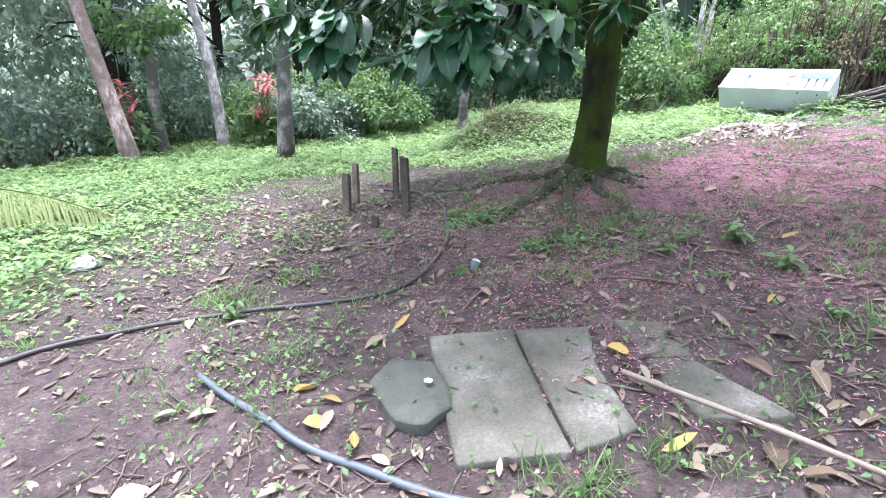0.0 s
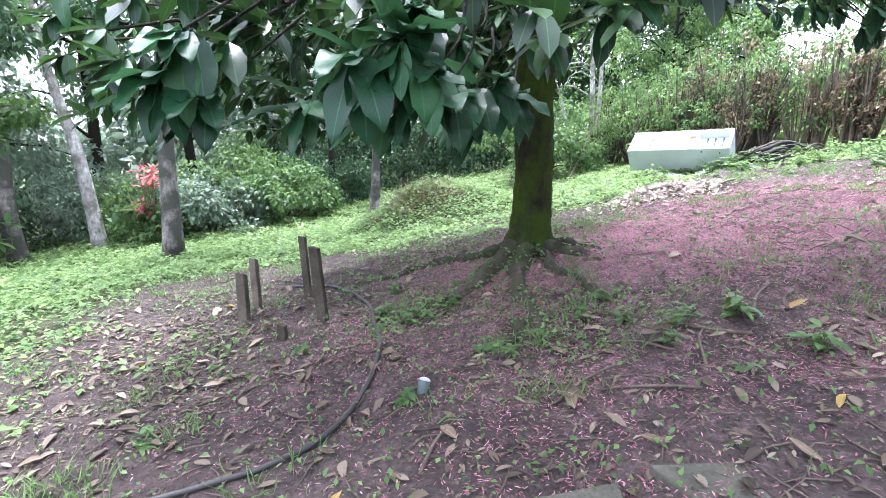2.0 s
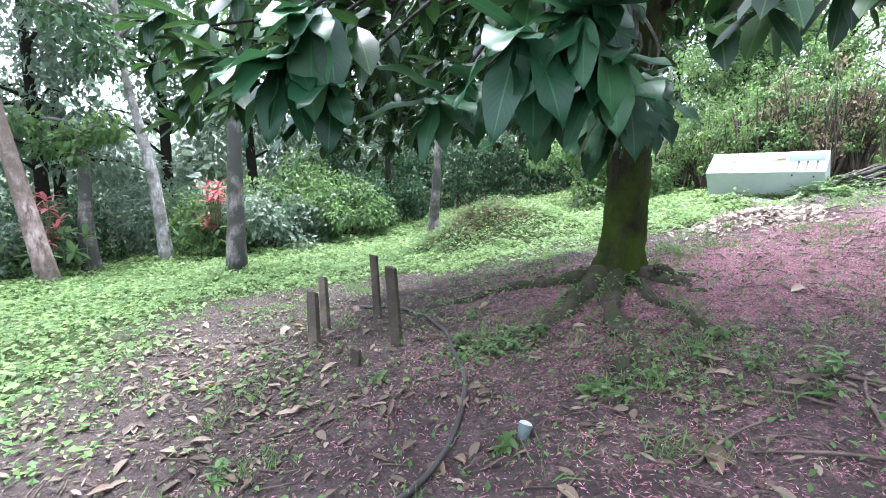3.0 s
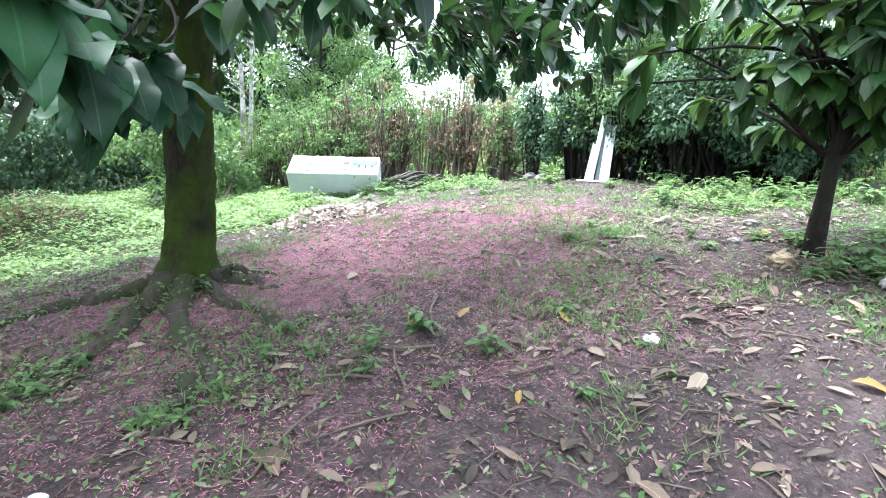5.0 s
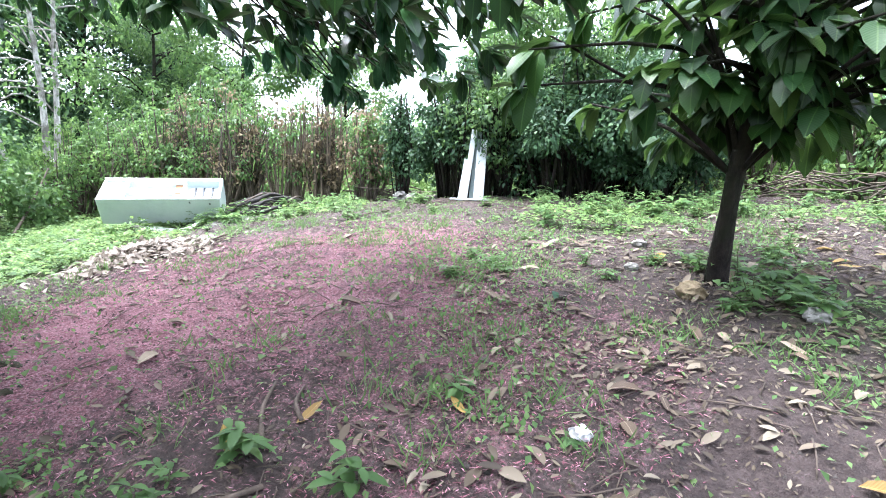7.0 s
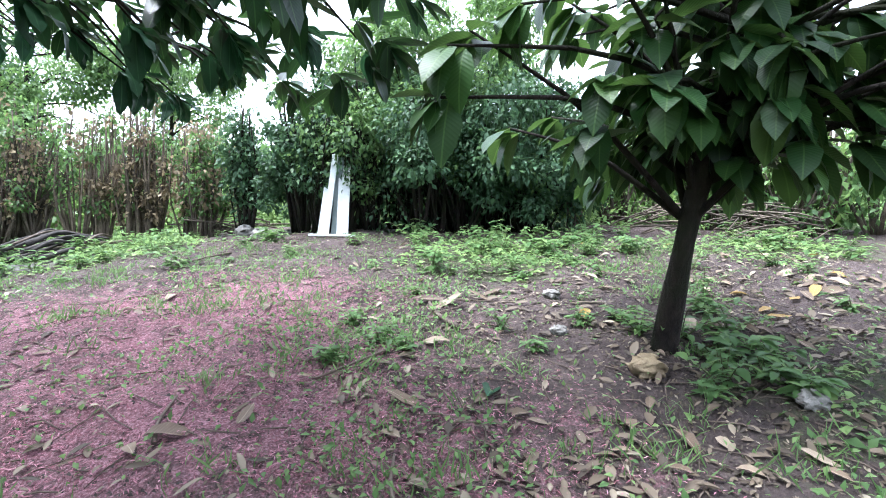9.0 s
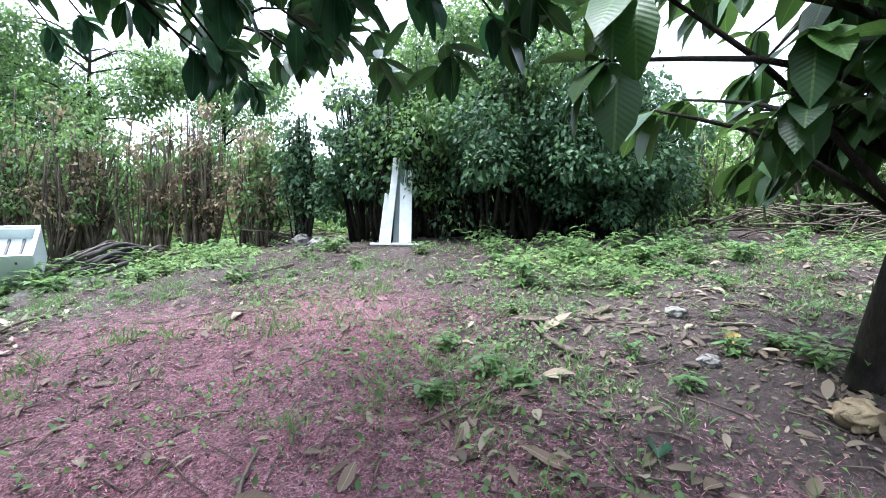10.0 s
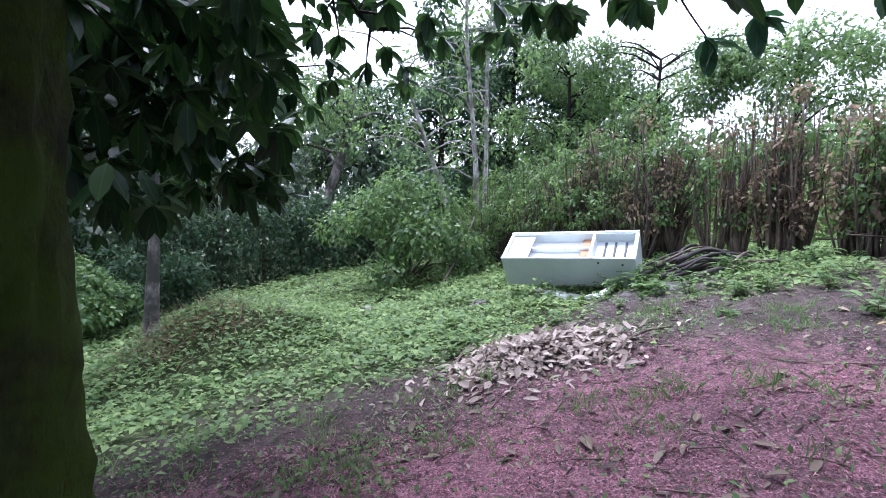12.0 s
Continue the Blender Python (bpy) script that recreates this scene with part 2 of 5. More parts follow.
HUSK = rough_mat("pale coconut husk", [(0.3, (0.14, 0.10, 0.06)), (0.7, (0.30, 0.24, 0.15))], 14, 0.85, 120, 0.5)
CHAR = rough_mat("charred wood", [(0.3, (0.015, 0.013, 0.012)), (0.7, (0.065, 0.058, 0.053))], 6, 0.9, 60)
FROND = leaf_mat("yellow green frond", [(0.0, (0.055, 0.078, 0.020)), (0.6, (0.105, 0.125, 0.034)), (1.0, (0.17, 0.175, 0.055))], 0.55, 0.3, spec=0.15)
CLOD = rough_mat("soil clod", [(0.3, (0.022, 0.018, 0.016)), (0.6, (0.06, 0.05, 0.045)), (0.8, (0.12, 0.10, 0.09))], 12, 0.95, 90)
HEAP_LEAF = leaf_mat("grey heap leaf", [(0.0, (0.10, 0.078, 0.058)), (0.5, (0.25, 0.205, 0.165)), (1.0, (0.46, 0.40, 0.34))], 0.7, 0.1)


# ---- geometry helpers ----
rng = np.random.default_rng(7)
UP = np.array([0.0, 0.0, 1.0])


def soft(u):
    return np.log1p(np.exp(np.clip(u * 2.5, -40, 40))) / 2.5


WAVES = [(rng.uniform(4, 26), rng.uniform(0, 6.3), rng.uniform(0, 6.3), rng.uniform(0, 6.3)) for _ in range(14)]


def land(x, y):
    """Height of the ground: a hillside that rises to +x, sinks slowly behind the clearing, with a weed mound and the swell round the big tree's roots."""
    x, y = np.asarray(x, float), np.asarray(y, float)
    xc = np.clip(x, -16, 16)
    z = -0.03 + 0.10 * xc + 0.10 * (soft(xc) - soft(xc - 6.5)) - 0.075 * (soft(y - 6) - soft(y - 13))
    z = z + 0.66 * np.exp(-((x - 1.3) ** 2 / 1.5 + (y - 11.0) ** 2 / 0.9)) + 0.16 * np.exp(-((x - 1.48) ** 2 + (y - 5.35) ** 2) / 0.55)
    z = z + 0.10 * np.exp(-((x - 4.0) ** 2 / 0.35 + (y - 7.4) ** 2 / 0.2))
    z = z + 0.012 * np.sin(2.3 * x + 0.7 * y) * np.sin(1.9 * y - 0.6 * x) + 0.006 * np.sin(7.1 * x + 2) * np.sin(6.3 * y + 1 + 2 * x)
    near = np.exp(-(np.hypot(x - 2, y - 5) / 9) ** 4)
    for w, a, p0, p1 in WAVES:
        z = z + near * np.sin(w * (np.cos(a) * x + np.sin(a) * y) + p0) * np.sin(w * 0.7 * (np.sin(a) * x - np.cos(a) * y) + p1) * 0.08 / w
    return z


def spot(x, y, up=0.0):
    return np.array([x, y, float(land(x, y)) + up])


def bare(name, parent=None):
    ob = new(name)
    ob.empty_display_size = 0.1
    ob.parent = parent
    return ob


def raw(name, v, f, mat, parent=None, uv=None, smooth=True, label=""):
    """One mesh object from arrays: vertices (n, 3), triangles or quads (m, k), uv per vertex."""
    v, f = np.asarray(v, np.float32), np.asarray(f, np.int32)
    me = bpy.data.meshes.new(name)
    me.vertices.add(len(v))
    me.vertices.foreach_set("co", v.ravel())
    k = f.shape[1]
    me.loops.add(f.size)
    me.loops.foreach_set("vertex_index", f.ravel())
    me.polygons.add(len(f))
    me.polygons.foreach_set("loop_start", np.arange(0, f.size, k, dtype=np.int32))
    if uv is not None:
        me.uv_layers.new(name="UVMap").data.foreach_set("uv", np.asarray(uv, np.float32)[f.ravel()].ravel())
    me.update(calc_edges=True)
    me.validate()
    if smooth:
        me.polygons.foreach_set("use_smooth", np.ones(len(f), bool))
    me.materials.append(mat)
    ob = new(name, me)
    ob.parent = parent
    return tagged(ob, label)


def grown(name, s, mat, parent=None, label=""):
    """A (vertices, triangles, uv) set as one mesh object."""
    return raw(name, s[0], s[1], mat, parent, s[2], True, label)


def part(name, bm, mat, parent=None, label="", smooth=False):
    """A bmesh as one mesh object under a thing or a part."""
    me = bpy.data.meshes.new(name)
    bm.to_mesh(me)
    bm.free()
    me.materials.append(mat)
    if smooth:
        me.polygons.foreach_set("use_smooth", np.ones(len(me.polygons), bool))
    ob = new(name, me)
    ob.parent = parent
    return tagged(ob, label)


def unit(a):
    a = np.asarray(a, float)
    return a / np.maximum(np.linalg.norm(a, axis=-1, keepdims=True), 1e-9)


FULL_S = np.array([0, .18, .18, .18, .45, .45, .45, .75, .75, .75, 1])
FULL_W = np.array([0, -.66, 0, .66, -1, 0, 1, -.76, 0, .76, 0])
FULL_F = np.array([(0, 2, 1), (0, 3, 2), (1, 2, 5), (1, 5, 4), (2, 3, 6), (2, 6, 5), (4, 5, 8), (4, 8, 7), (5, 6, 9), (5, 9, 8), (7, 8, 10), (8, 9, 10)])
THIN_S = np.array([0, .45, .5, .45, 1])
THIN_W = np.array([0, -1, 0, 1, 0])
THIN_F = np.array([(0, 2, 1), (0, 3, 2), (1, 2, 4), (2, 3, 4)])
FLAT_S, FLAT_W, FLAT_F = np.array([0, .45, .45, 1]), np.array([0, -1, 1, 0]), np.array([(0, 2, 1), (1, 2, 3)])


def blades(P, D, N, L, W, kind="full", droop=0.25, fold=0.3):
    """Leaf blades: base points, directions, upper sides, lengths, half widths. Gives vertices, triangles, uv."""
    S, A, F = {"full": (FULL_S, FULL_W, FULL_F), "thin": (THIN_S, THIN_W, THIN_F), "flat": (FLAT_S, FLAT_W, FLAT_F)}[kind]
    P, D = np.asarray(P, float), unit(D)
    n = len(P)
    side = unit(np.cross(D, N))
    N = np.cross(side, D)
    L, W, droop = np.broadcast_to(L, n), np.broadcast_to(W, n), np.broadcast_to(droop, n)
    along = (L[:, None] * S[None])[..., None]
    v = P[:, None] + D[:, None] * along + side[:, None] * (W[:, None] * A[None])[..., None]
    v = v + N[:, None] * (fold * W[:, None] * np.abs(A)[None] - droop[:, None] * L[:, None] * (S ** 2)[None])[..., None]
    k = len(S)
    f = F[None] + (np.arange(n) * k)[:, None, None]
    uv = np.stack([np.broadcast_to(0.5 + 0.5 * A, (n, k)), np.broadcast_to(S, (n, k))], -1)
    return v.reshape(-1, 3), f.reshape(-1, 3), uv.reshape(-1, 2)


def joined(*sets):
    """Several (vertices, triangles[, uv]) sets as one."""
    v, f, u, k = [], [], [], 0
    for s in sets:
        v.append(s[0])
        f.append(np.asarray(s[1]) + k)
        u.append(s[2] if len(s) > 2 else np.zeros((len(s[0]), 2)))
        k += len(s[0])
    return np.concatenate(v), np.concatenate(f), np.concatenate(u)


def tube(points, radii, seg=8, wob=0.0, caps=True):
    """A tapered tube along a line of points, with an uneven skin. Gives vertices, triangles, uv."""
    p = np.asarray(points, float)
    r = np.broadcast_to(radii, len(p)).astype(float)
    t = unit(np.gradient(p, axis=0))
    ref = np.array([1.0, 0.1, 0]) if abs(t[0][2]) > 0.7 else UP
    a = unit(np.cross(t, ref))
    b = np.cross(t, a)
    th = np.linspace(0, 2 * np.pi, seg, endpoint=False)
    ph = rng.uniform(0, 6.3, 3)
    rr = r[:, None] * (1 + wob * (np.sin(2 * th[None] + ph[0] + 1.7 * np.arange(len(p))[:, None] * 0.4) + 0.7 * np.sin(3 * th[None] + ph[1]) + 0.6 * np.sin(np.arange(len(p)) * 0.9 + ph[2])[:, None]))
    v = p[:, None] + rr[..., None] * (np.cos(th)[None, :, None] * a[:, None] + np.sin(th)[None, :, None] * b[:, None])
    v = v.reshape(-1, 3)
    i, j = np.meshgrid(np.arange(len(p) - 1), np.arange(seg), indexing="ij")
    q0, q1 = i * seg + j, i * seg + (j + 1) % seg
    f = np.concatenate([np.stack([q0, q1, q1 + seg], -1).reshape(-1, 3), np.stack([q0, q1 + seg, q0 + seg], -1).reshape(-1, 3)])
    if caps:
        m = len(v)
        v = np.concatenate([v, p[:1], p[-1:]])
        j = np.arange(seg)
        e = (len(p) - 1) * seg
        f = np.concatenate([f, np.stack([np.full(seg, m), (j + 1) % seg, j], -1), np.stack([np.full(seg, m + 1), e + j, e + (j + 1) % seg], -1)])
    return v, f, np.zeros((len(v), 2))


def curve_points(pts, n):
    """A smooth line through a few points (Catmull-Rom)."""
    p = np.asarray(pts, float)
    p = np.concatenate([2 * p[:1] - p[1:2], p, 2 * p[-1:] - p[-2:-1]])
    out = []
    for u in np.linspace(0, len(p) - 3 - 1e-6, n):
        i, s = int(u), u - int(u)
        a, b, c, d = p[i:i + 4]
        out.append(0.5 * (2 * b + (c - a) * s + (2 * a - 5 * b + 4 * c - d) * s ** 2 + (3 * b - a - 3 * c + d) * s ** 3))
    return np.array(out)


def box_bm(size, m=None, bevel=0.0, cut=1):
    bm = bmesh.new()
    bmesh.ops.create_cube(bm, size=1.0)
    bmesh.ops.scale(bm, vec=size, verts=bm.verts)
    if cut > 1:
        bmesh.ops.subdivide_edges(bm, edges=bm.edges, cuts=cut, use_grid_fill=True)
    if bevel:
        bmesh.ops.bevel(bm, geom=bm.edges[:], offset=bevel, segments=2, affect="EDGES", profile=0.5)
    if m is not None:
        bmesh.ops.transform(bm, matrix=m, verts=bm.verts)
    return bm


def rand_unit(n):
    return unit(rng.normal(size=(n, 3)))


def foliage(centres, radii, count, size, ratio=0.42, kind="thin", squash=0.8, hang=0.5, hollow=0.55):
    """Leaves in the outer part of many clumps, so that gaps stay between them."""
    c, r = np.asarray(centres, float), np.asarray(radii, float)
    pick = rng.choice(len(c), count, p=r ** 2 / (r ** 2).sum())
    d = rand_unit(count)
    d[:, 2] *= squash
    p = c[pick] + d * (r[pick] * (hollow + (1 - hollow) * rng.random(count) ** 0.6) * rng.uniform(0.75, 1.2, count))[:, None]
    way = unit(d * 0.7 + rand_unit(count) * 0.8 - UP * hang)
    nor = unit(UP * 0.8 + d * 0.5 + rand_unit(count) * 0.6)
    L = size * rng.uniform(0.6, 1.3, count)
    return blades(p, way, nor, L, L * ratio * 0.5 * 1.2, kind, rng.uniform(0.05, 0.4, count))


# ---- ground ----
def zones(x, y):
    """How much pink stamens, green cover and ash lie at a place."""
    j = 0.9 * np.sin(1.7 * x + 0.9 * y) + 0.35 * np.sin(2.9 * y - 1.3 * x + 1) + 0.3 * np.sin(5.1 * x + 2.2) * np.sin(4.7 * y)
    r = np.hypot((x - 2.6) / 1.3, (y - 4.8))
    pink = np.clip(0.82 - 0.72 * (r / 2.7) ** 3 + 0.17 * j, 0, 1)
    pink *= np.clip(0.6 + 0.16 * (x - 0.3) + 0.12 * j, 0.35, 1)
    pink *= 1 - 0.78 * np.exp(-((x - 2.1) ** 2 / 2.2 + (y - 3.6) ** 2 / 1.1)) * np.clip(0.8 + 0.4 * j, 0, 1)
    back = soft(y - 7.4 + 0.32 * j - 0.15 * np.clip(x - 3, 0, 3) + 0.35 * np.clip(-x - 0.5, 0, 4)) - 0.1
    left = np.maximum(soft(-x - 2.35 + 0.3 * j + 0.1 * (y - 3)) * 1.1 * np.clip((y - 1.9 + 0.4 * np.clip(-x - 2.2, 0, 9)) / 0.9, 0, 1), np.clip(0.62 * np.clip(0.5 - 0.6 * (x + 0.9 - 0.4 * j), 0, 1) + 0.25 * j - 0.12, 0, 0.4) * np.clip((y - 3.9) / 0.9, 0, 1))
    right = np.clip(0.75 - np.hypot((x - 7.3) / 1.5, (y - 2.9) / 1.5) * 0.6 + 0.2 * j, 0, 0.85)
    right = np.maximum(right, np.clip(0.95 - np.hypot((x - 6.7) / 1.5, (y - 8.0) / 1.9) * 0.75 + 0.2 * j, 0, 0.9))
    right = np.maximum(right, np.clip(0.62 - np.hypot((x - 4.6) / 0.9, (y - 1.2) / 0.9) * 0.6 + 0.2 * j, 0, 0.6))
    right = np.maximum(right, np.clip(0.55 - np.hypot((x - 7.6) / 2.6, (y - 0.2) / 1.9) * 0.5 + 0.32 * j, 0, 0.7))
    green = np.clip(np.maximum(np.maximum(back, left), right), 0, 1)
    bare_left = np.exp(-((x + 1.9) ** 2 / 2.0 + (y - 6.6) ** 2 / 1.6)) + 0.7 * np.exp(-((x + 0.6) ** 2 / 1.5 + (y - 7.3) ** 2 / 0.5))
    bare_right = np.exp(-((x - 7.7) ** 2 / 1.1 + (y - 5.9) ** 2 / 0.9)) + 0.8 * np.exp(-((x - 5.9) ** 2 / 0.9 + (y - 6.2) ** 2 / 1.2)) + 0.7 * np.exp(-((x - 6.4) ** 2 / 1.2 + (y - 1.6) ** 2 / 0.5))
    green = np.clip(green - 0.9 * bare_left - 0.9 * bare_right, 0, 1)
    edge = np.hypot((x - 6.1) / 1.3, (y - 8.6) / 0.9)
    ash = np.clip(1.0 - edge * 0.8 + 0.2 * j, 0, 0.9) + np.clip(0.75 - np.hypot((x - 9.2) / 0.9, (y - 6.2) / 5.5), 0, 0.6)
    green = np.clip(green - 0.5 * ash, 0, 1)
    pink = np.clip(pink - 0.9 * green - 0.4 * ash, 0, 1)
    far = (np.hypot(x - 2, y - 6) > 13) | (x > 10.6)
    return pink, np.where(far, 0.9, green), np.where(far, 0, np.clip(ash, 0, 1))


def ground_sheet():
    def axis(lo, hi, step):
        mid = np.arange(lo, hi, step)
        grow = np.cumsum(0.12 * 1.22 ** np.arange(1, 38))
        return np.concatenate([(lo - grow)[::-1], mid, hi + grow])
    gx, gy = axis(-6, 10.5, 0.085), axis(-1.5, 14, 0.085)
    X, Y = np.meshgrid(gx, gy, indexing="ij")
    Z = land(X, Y)
    nx, ny = X.shape
    v = np.stack([X, Y, Z], -1).reshape(-1, 3)
    i, j = np.meshgrid(np.arange(nx - 1), np.arange(ny - 1), indexing="ij")
    q = (i * ny + j).ravel()
    ob = raw("ground", v, np.stack([q, q + ny, q + ny + 1, q + 1], -1), SOIL)
    for name, val in zip(("pink", "green", "ash"), zones(X, Y)):
        ob.data.attributes.new(name, "FLOAT", "POINT").data.foreach_set("value", val.astype(np.float32).ravel())
    return tagged(ob, "sloping brown soil with fallen pink stamens and weeds", "ground", kind="structure")


ground = ground_sheet()


# ---- big tree ----
def trunk_skin(base, top, r0, r1, flare, lobes, seg=40, rings=34):
    """A trunk whose foot spreads into root ridges."""
    base, top = np.asarray(base, float), np.asarray(top, float)
    h = np.linspace(0, 1, rings) ** 1.4
    th = np.linspace(0, 2 * np.pi, seg, endpoint=False)
    ax = base + (top - base) * h[:, None]
    ax[:, 0] += 0.02 * np.sin(h * 7)
    ax[:, 1] += 0.015 * np.sin(h * 9 + 1)
    height = (top - base)[2] * h
    R = (r0 + (r1 - r0) * h)[:, None] * (1 + 0.03 * np.sin(3 * th[None] + h[:, None] * 5) + 0.025 * np.sin(5 * th[None] - h[:, None] * 11))
    ridge = sum(np.exp(-((np.angle(np.exp(1j * (th - a))) / w) ** 2)) * k for a, w, k in lobes)
    R = R + flare * np.exp(-height / 0.2)[:, None] * (0.35 + ridge[None])
    R += 0.01 * rng.normal(size=R.shape)
    v = np.stack([ax[:, None, 0] + R * np.cos(th), ax[:, None, 1] + R * np.sin(th), np.broadcast_to(ax[:, None, 2], R.shape)], -1).reshape(-1, 3)
    i, j = np.meshgrid(np.arange(rings - 1), np.arange(seg), indexing="ij")
    a, b = i * seg + j, i * seg + (j + 1) % seg
    f = np.concatenate([np.stack([a, b, b + seg], -1).reshape(-1, 3), np.stack([a, b + seg, a + seg], -1).reshape(-1, 3)])
    return v, f, np.zeros((len(v), 2))


BIG = np.array([1.48, 5.35])
big_tree = tagged(bare("fruit_tree"), "mossy trunked fruit tree with drooping glossy leaves", "tree")
grown("trunk", trunk_skin((1.47, 5.36, 0.20), (1.50, 5.30, 2.75), 0.165, 0.15, 0.21, [(-2.2, 0.35, 1.0), (-1.3, 0.3, 0.9), (-0.5, 0.25, 0.9), (0.6, 0.4, 0.7), (2.0, 0.4, 0.7), (3.0, 0.35, 1.0)]), MOSS_BARK, big_tree, label="trunk covered in dark green moss")

ROOTS = [
    ([(1.46, 5.24), (1.27, 4.95), (1.16, 4.28), (1.10, 3.62)], 0.105),
    ([(1.40, 5.32), (1.08, 5.12), (0.70, 4.74), (0.25, 4.42)], 0.125),
    ([(1.38, 5.46), (0.95, 5.92), (0.42, 6.10), (-0.04, 5.86), (-0.24, 5.30)], 0.085),
    ([(1.60, 5.26), (1.80, 5.02), (1.92, 4.74)], 0.085),
    ([(1.62, 5.40), (1.92, 5.30), (2.16, 5.12)], 0.07),
    ([(1.54, 5.20), (1.55, 4.82), (1.66, 4.36), (1.60, 4.0)], 0.06),
    ([(1.05, 4.15), (0.92, 3.85), (0.62, 3.54)], 0.05),
    ([(0.75, 4.80), (0.42, 4.82), (0.05, 4.62)], 0.06),
    ([(1.50, 5.55), (1.45, 6.1), (1.15, 6.7), (0.4, 7.0)], 0.07),
]
ROOT_LINES = []
for pts, r in ROOTS:
    line = curve_points([spot(x, y, 0.0) for x, y in pts], 30)
    k = np.arange(30)
    line[:, 0] += 0.03 * np.sin(k * 0.6 + r * 200) * (k > 3)
    line[:, 1] += 0.025 * np.sin(k * 0.8 + r * 300) * (k > 3)
    line[:, 2] = land(line[:, 0], line[:, 1]) + r * np.linspace(0.1, -0.6, 30) + 0.012 * np.sin(k * 0.8 + r * 90)
    grown("root", tube(line, np.linspace(1.0 * r, 0.42 * r, 30) * (1 + 0.14 * np.sin(k * 1.7 + r * 333)), 12, 0.16), ROOT_BARK, big_tree, label="bare surface root")
    ROOT_LINES.append((line, r))


def under(x, y):
    """Height of the underside of the big tree's crown."""
    r = np.hypot(x - BIG[0], y - BIG[1])
    a = 2.25 - 0.13 * np.clip(r - 0.8, 0, 9) + 0.13 * (x - 1.6)
    front = np.exp(-((x + 0.3) / 1.2) ** 2) * np.clip((5.4 - y) / 2, 0, 1)
    ne = 1 / (1 + np.exp(-(x - 2.0) * 4)) / (1 + np.exp(-(y - 5.6) * 3))
    return a - 0.2 * front + 0.75 * ne + 0.06 * np.sin(3.1 * x + y) + 0.05 * np.sin(4.3 * y - x)


def rosette(p, out, n, size, ratio=0.4, sink=0.55):
    """Leaves round a twig's end, bending down."""
    a = rng.uniform(0, 6.28) + np.arange(n) * 2.4
    s = unit(np.cross(out, UP + 0.01))
    t = np.cross(s, out)
    tilt = rng.uniform(0.5, 1.25, n)[:, None]
    d = unit(out * (1.15 - 0.5 * tilt) + (np.cos(a)[:, None] * s + np.sin(a)[:, None] * t) * tilt - UP * sink)
    L = size * rng.uniform(0.65, 1.12, n)
    return np.repeat(p[None], n, 0) - out * rng.uniform(0, 0.08, (n, 1)), d, unit(UP * 0.7 + np.cross(np.cross(d, UP), d) + rand_unit(n) * 0.25), L, L * ratio * 0.5


def rosettes(places, outs, size, n=(6, 10), ratio=0.4, sink=0.55):
    sets = [rosette(p, o, int(rng.integers(*n)), size, ratio, sink) for p, o in zip(places, outs)]
    return [np.concatenate(c) for c in zip(*sets)]


# limbs and twigs
fork = np.array([1.49, 5.32, 2.5])
tips = []
for k in range(13):
    wood = []
    a = k * 2 * np.pi / 13 + rng.uniform(-0.15, 0.15)
    reach = rng.uniform(2.5, 3.1)
    end = np.array([BIG[0] + reach * np.cos(a), BIG[1] + reach * np.sin(a)])
    mid = BIG + 0.5 * reach * np.array([np.cos(a + 0.1), np.sin(a + 0.1)])
    line = curve_points([fork + (0, 0, rng.uniform(-0.15, 0.3)), (*mid, under(*mid) + 0.75), (*end, under(*end) + 0.3)], 14)
    wood.append(tube(line, np.linspace(0.055, 0.009, 14), 6, 0.05))
    for i in range(3, 14):
        for _ in range(3):
            d = unit(np.array([np.cos(a), np.sin(a), 0]) + 1.2 * rand_unit(1)[0] * (1, 1, 0.45))
            e = line[i] + d * rng.uniform(0.25, 0.7)
            e[2] = max(e[2], under(e[0], e[1]) + rng.uniform(0.02, 0.25))
            wood.append(tube([line[i], (line[i] + e) / 2 + (0, 0, 0.04), e], [0.012, 0.008, 0.004], 4))
            tips.append((e, unit(d - UP * 0.3)))
    grown("limb", joined(*wood), DARK_BARK, big_tree)
more = []
while len(more) < 780:
    r, a = 3.25 * math.sqrt(rng.random()), rng.uniform(0, 6.28)
    x, y = BIG[0] + r * math.cos(a), BIG[1] + r * math.sin(a)
    if x > 2.2 and y > 4.6 and rng.random() < 0.55:
        continue
    z = under(x, y) + 0.05 + 1.9 * rng.random() ** 1.5 * (1.1 - r / 4.2)
    more.append((np.array([x, y, z]), unit(np.array([math.cos(a), math.sin(a), -0.2]) + 0.8 * rand_unit(1)[0])))
while len(more) < 1000:
    x, y = rng.uniform(-1.2, 1.5), rng.uniform(6.1, 8.3)
    if math.hypot(x - BIG[0], y - BIG[1]) < 3.2:
        z = float(under(x, y)) - 0.25 + 1.3 * rng.random() ** 1.3
        more.append((np.array([x, y, z]), unit(np.array([x - BIG[0], y - BIG[1], -0.4]) + 0.9 * rand_unit(1)[0])))
# High layer on the west half, added to shade the crown's underside.
while len(more) < 1400:
    r, a = 3.0 * math.sqrt(rng.random()), rng.uniform(0, 6.28)
    x, y = BIG[0] + r * math.cos(a), BIG[1] + r * math.sin(a)
    if x < 2.1:
        z = float(under(x, y)) + 0.8 + 1.7 * rng.random() * (1.15 - r / 3.6)
        more.append((np.array([x, y, z]), unit(np.array([math.cos(a), math.sin(a), 0.2]) + 0.8 * rand_unit(1)[0])))
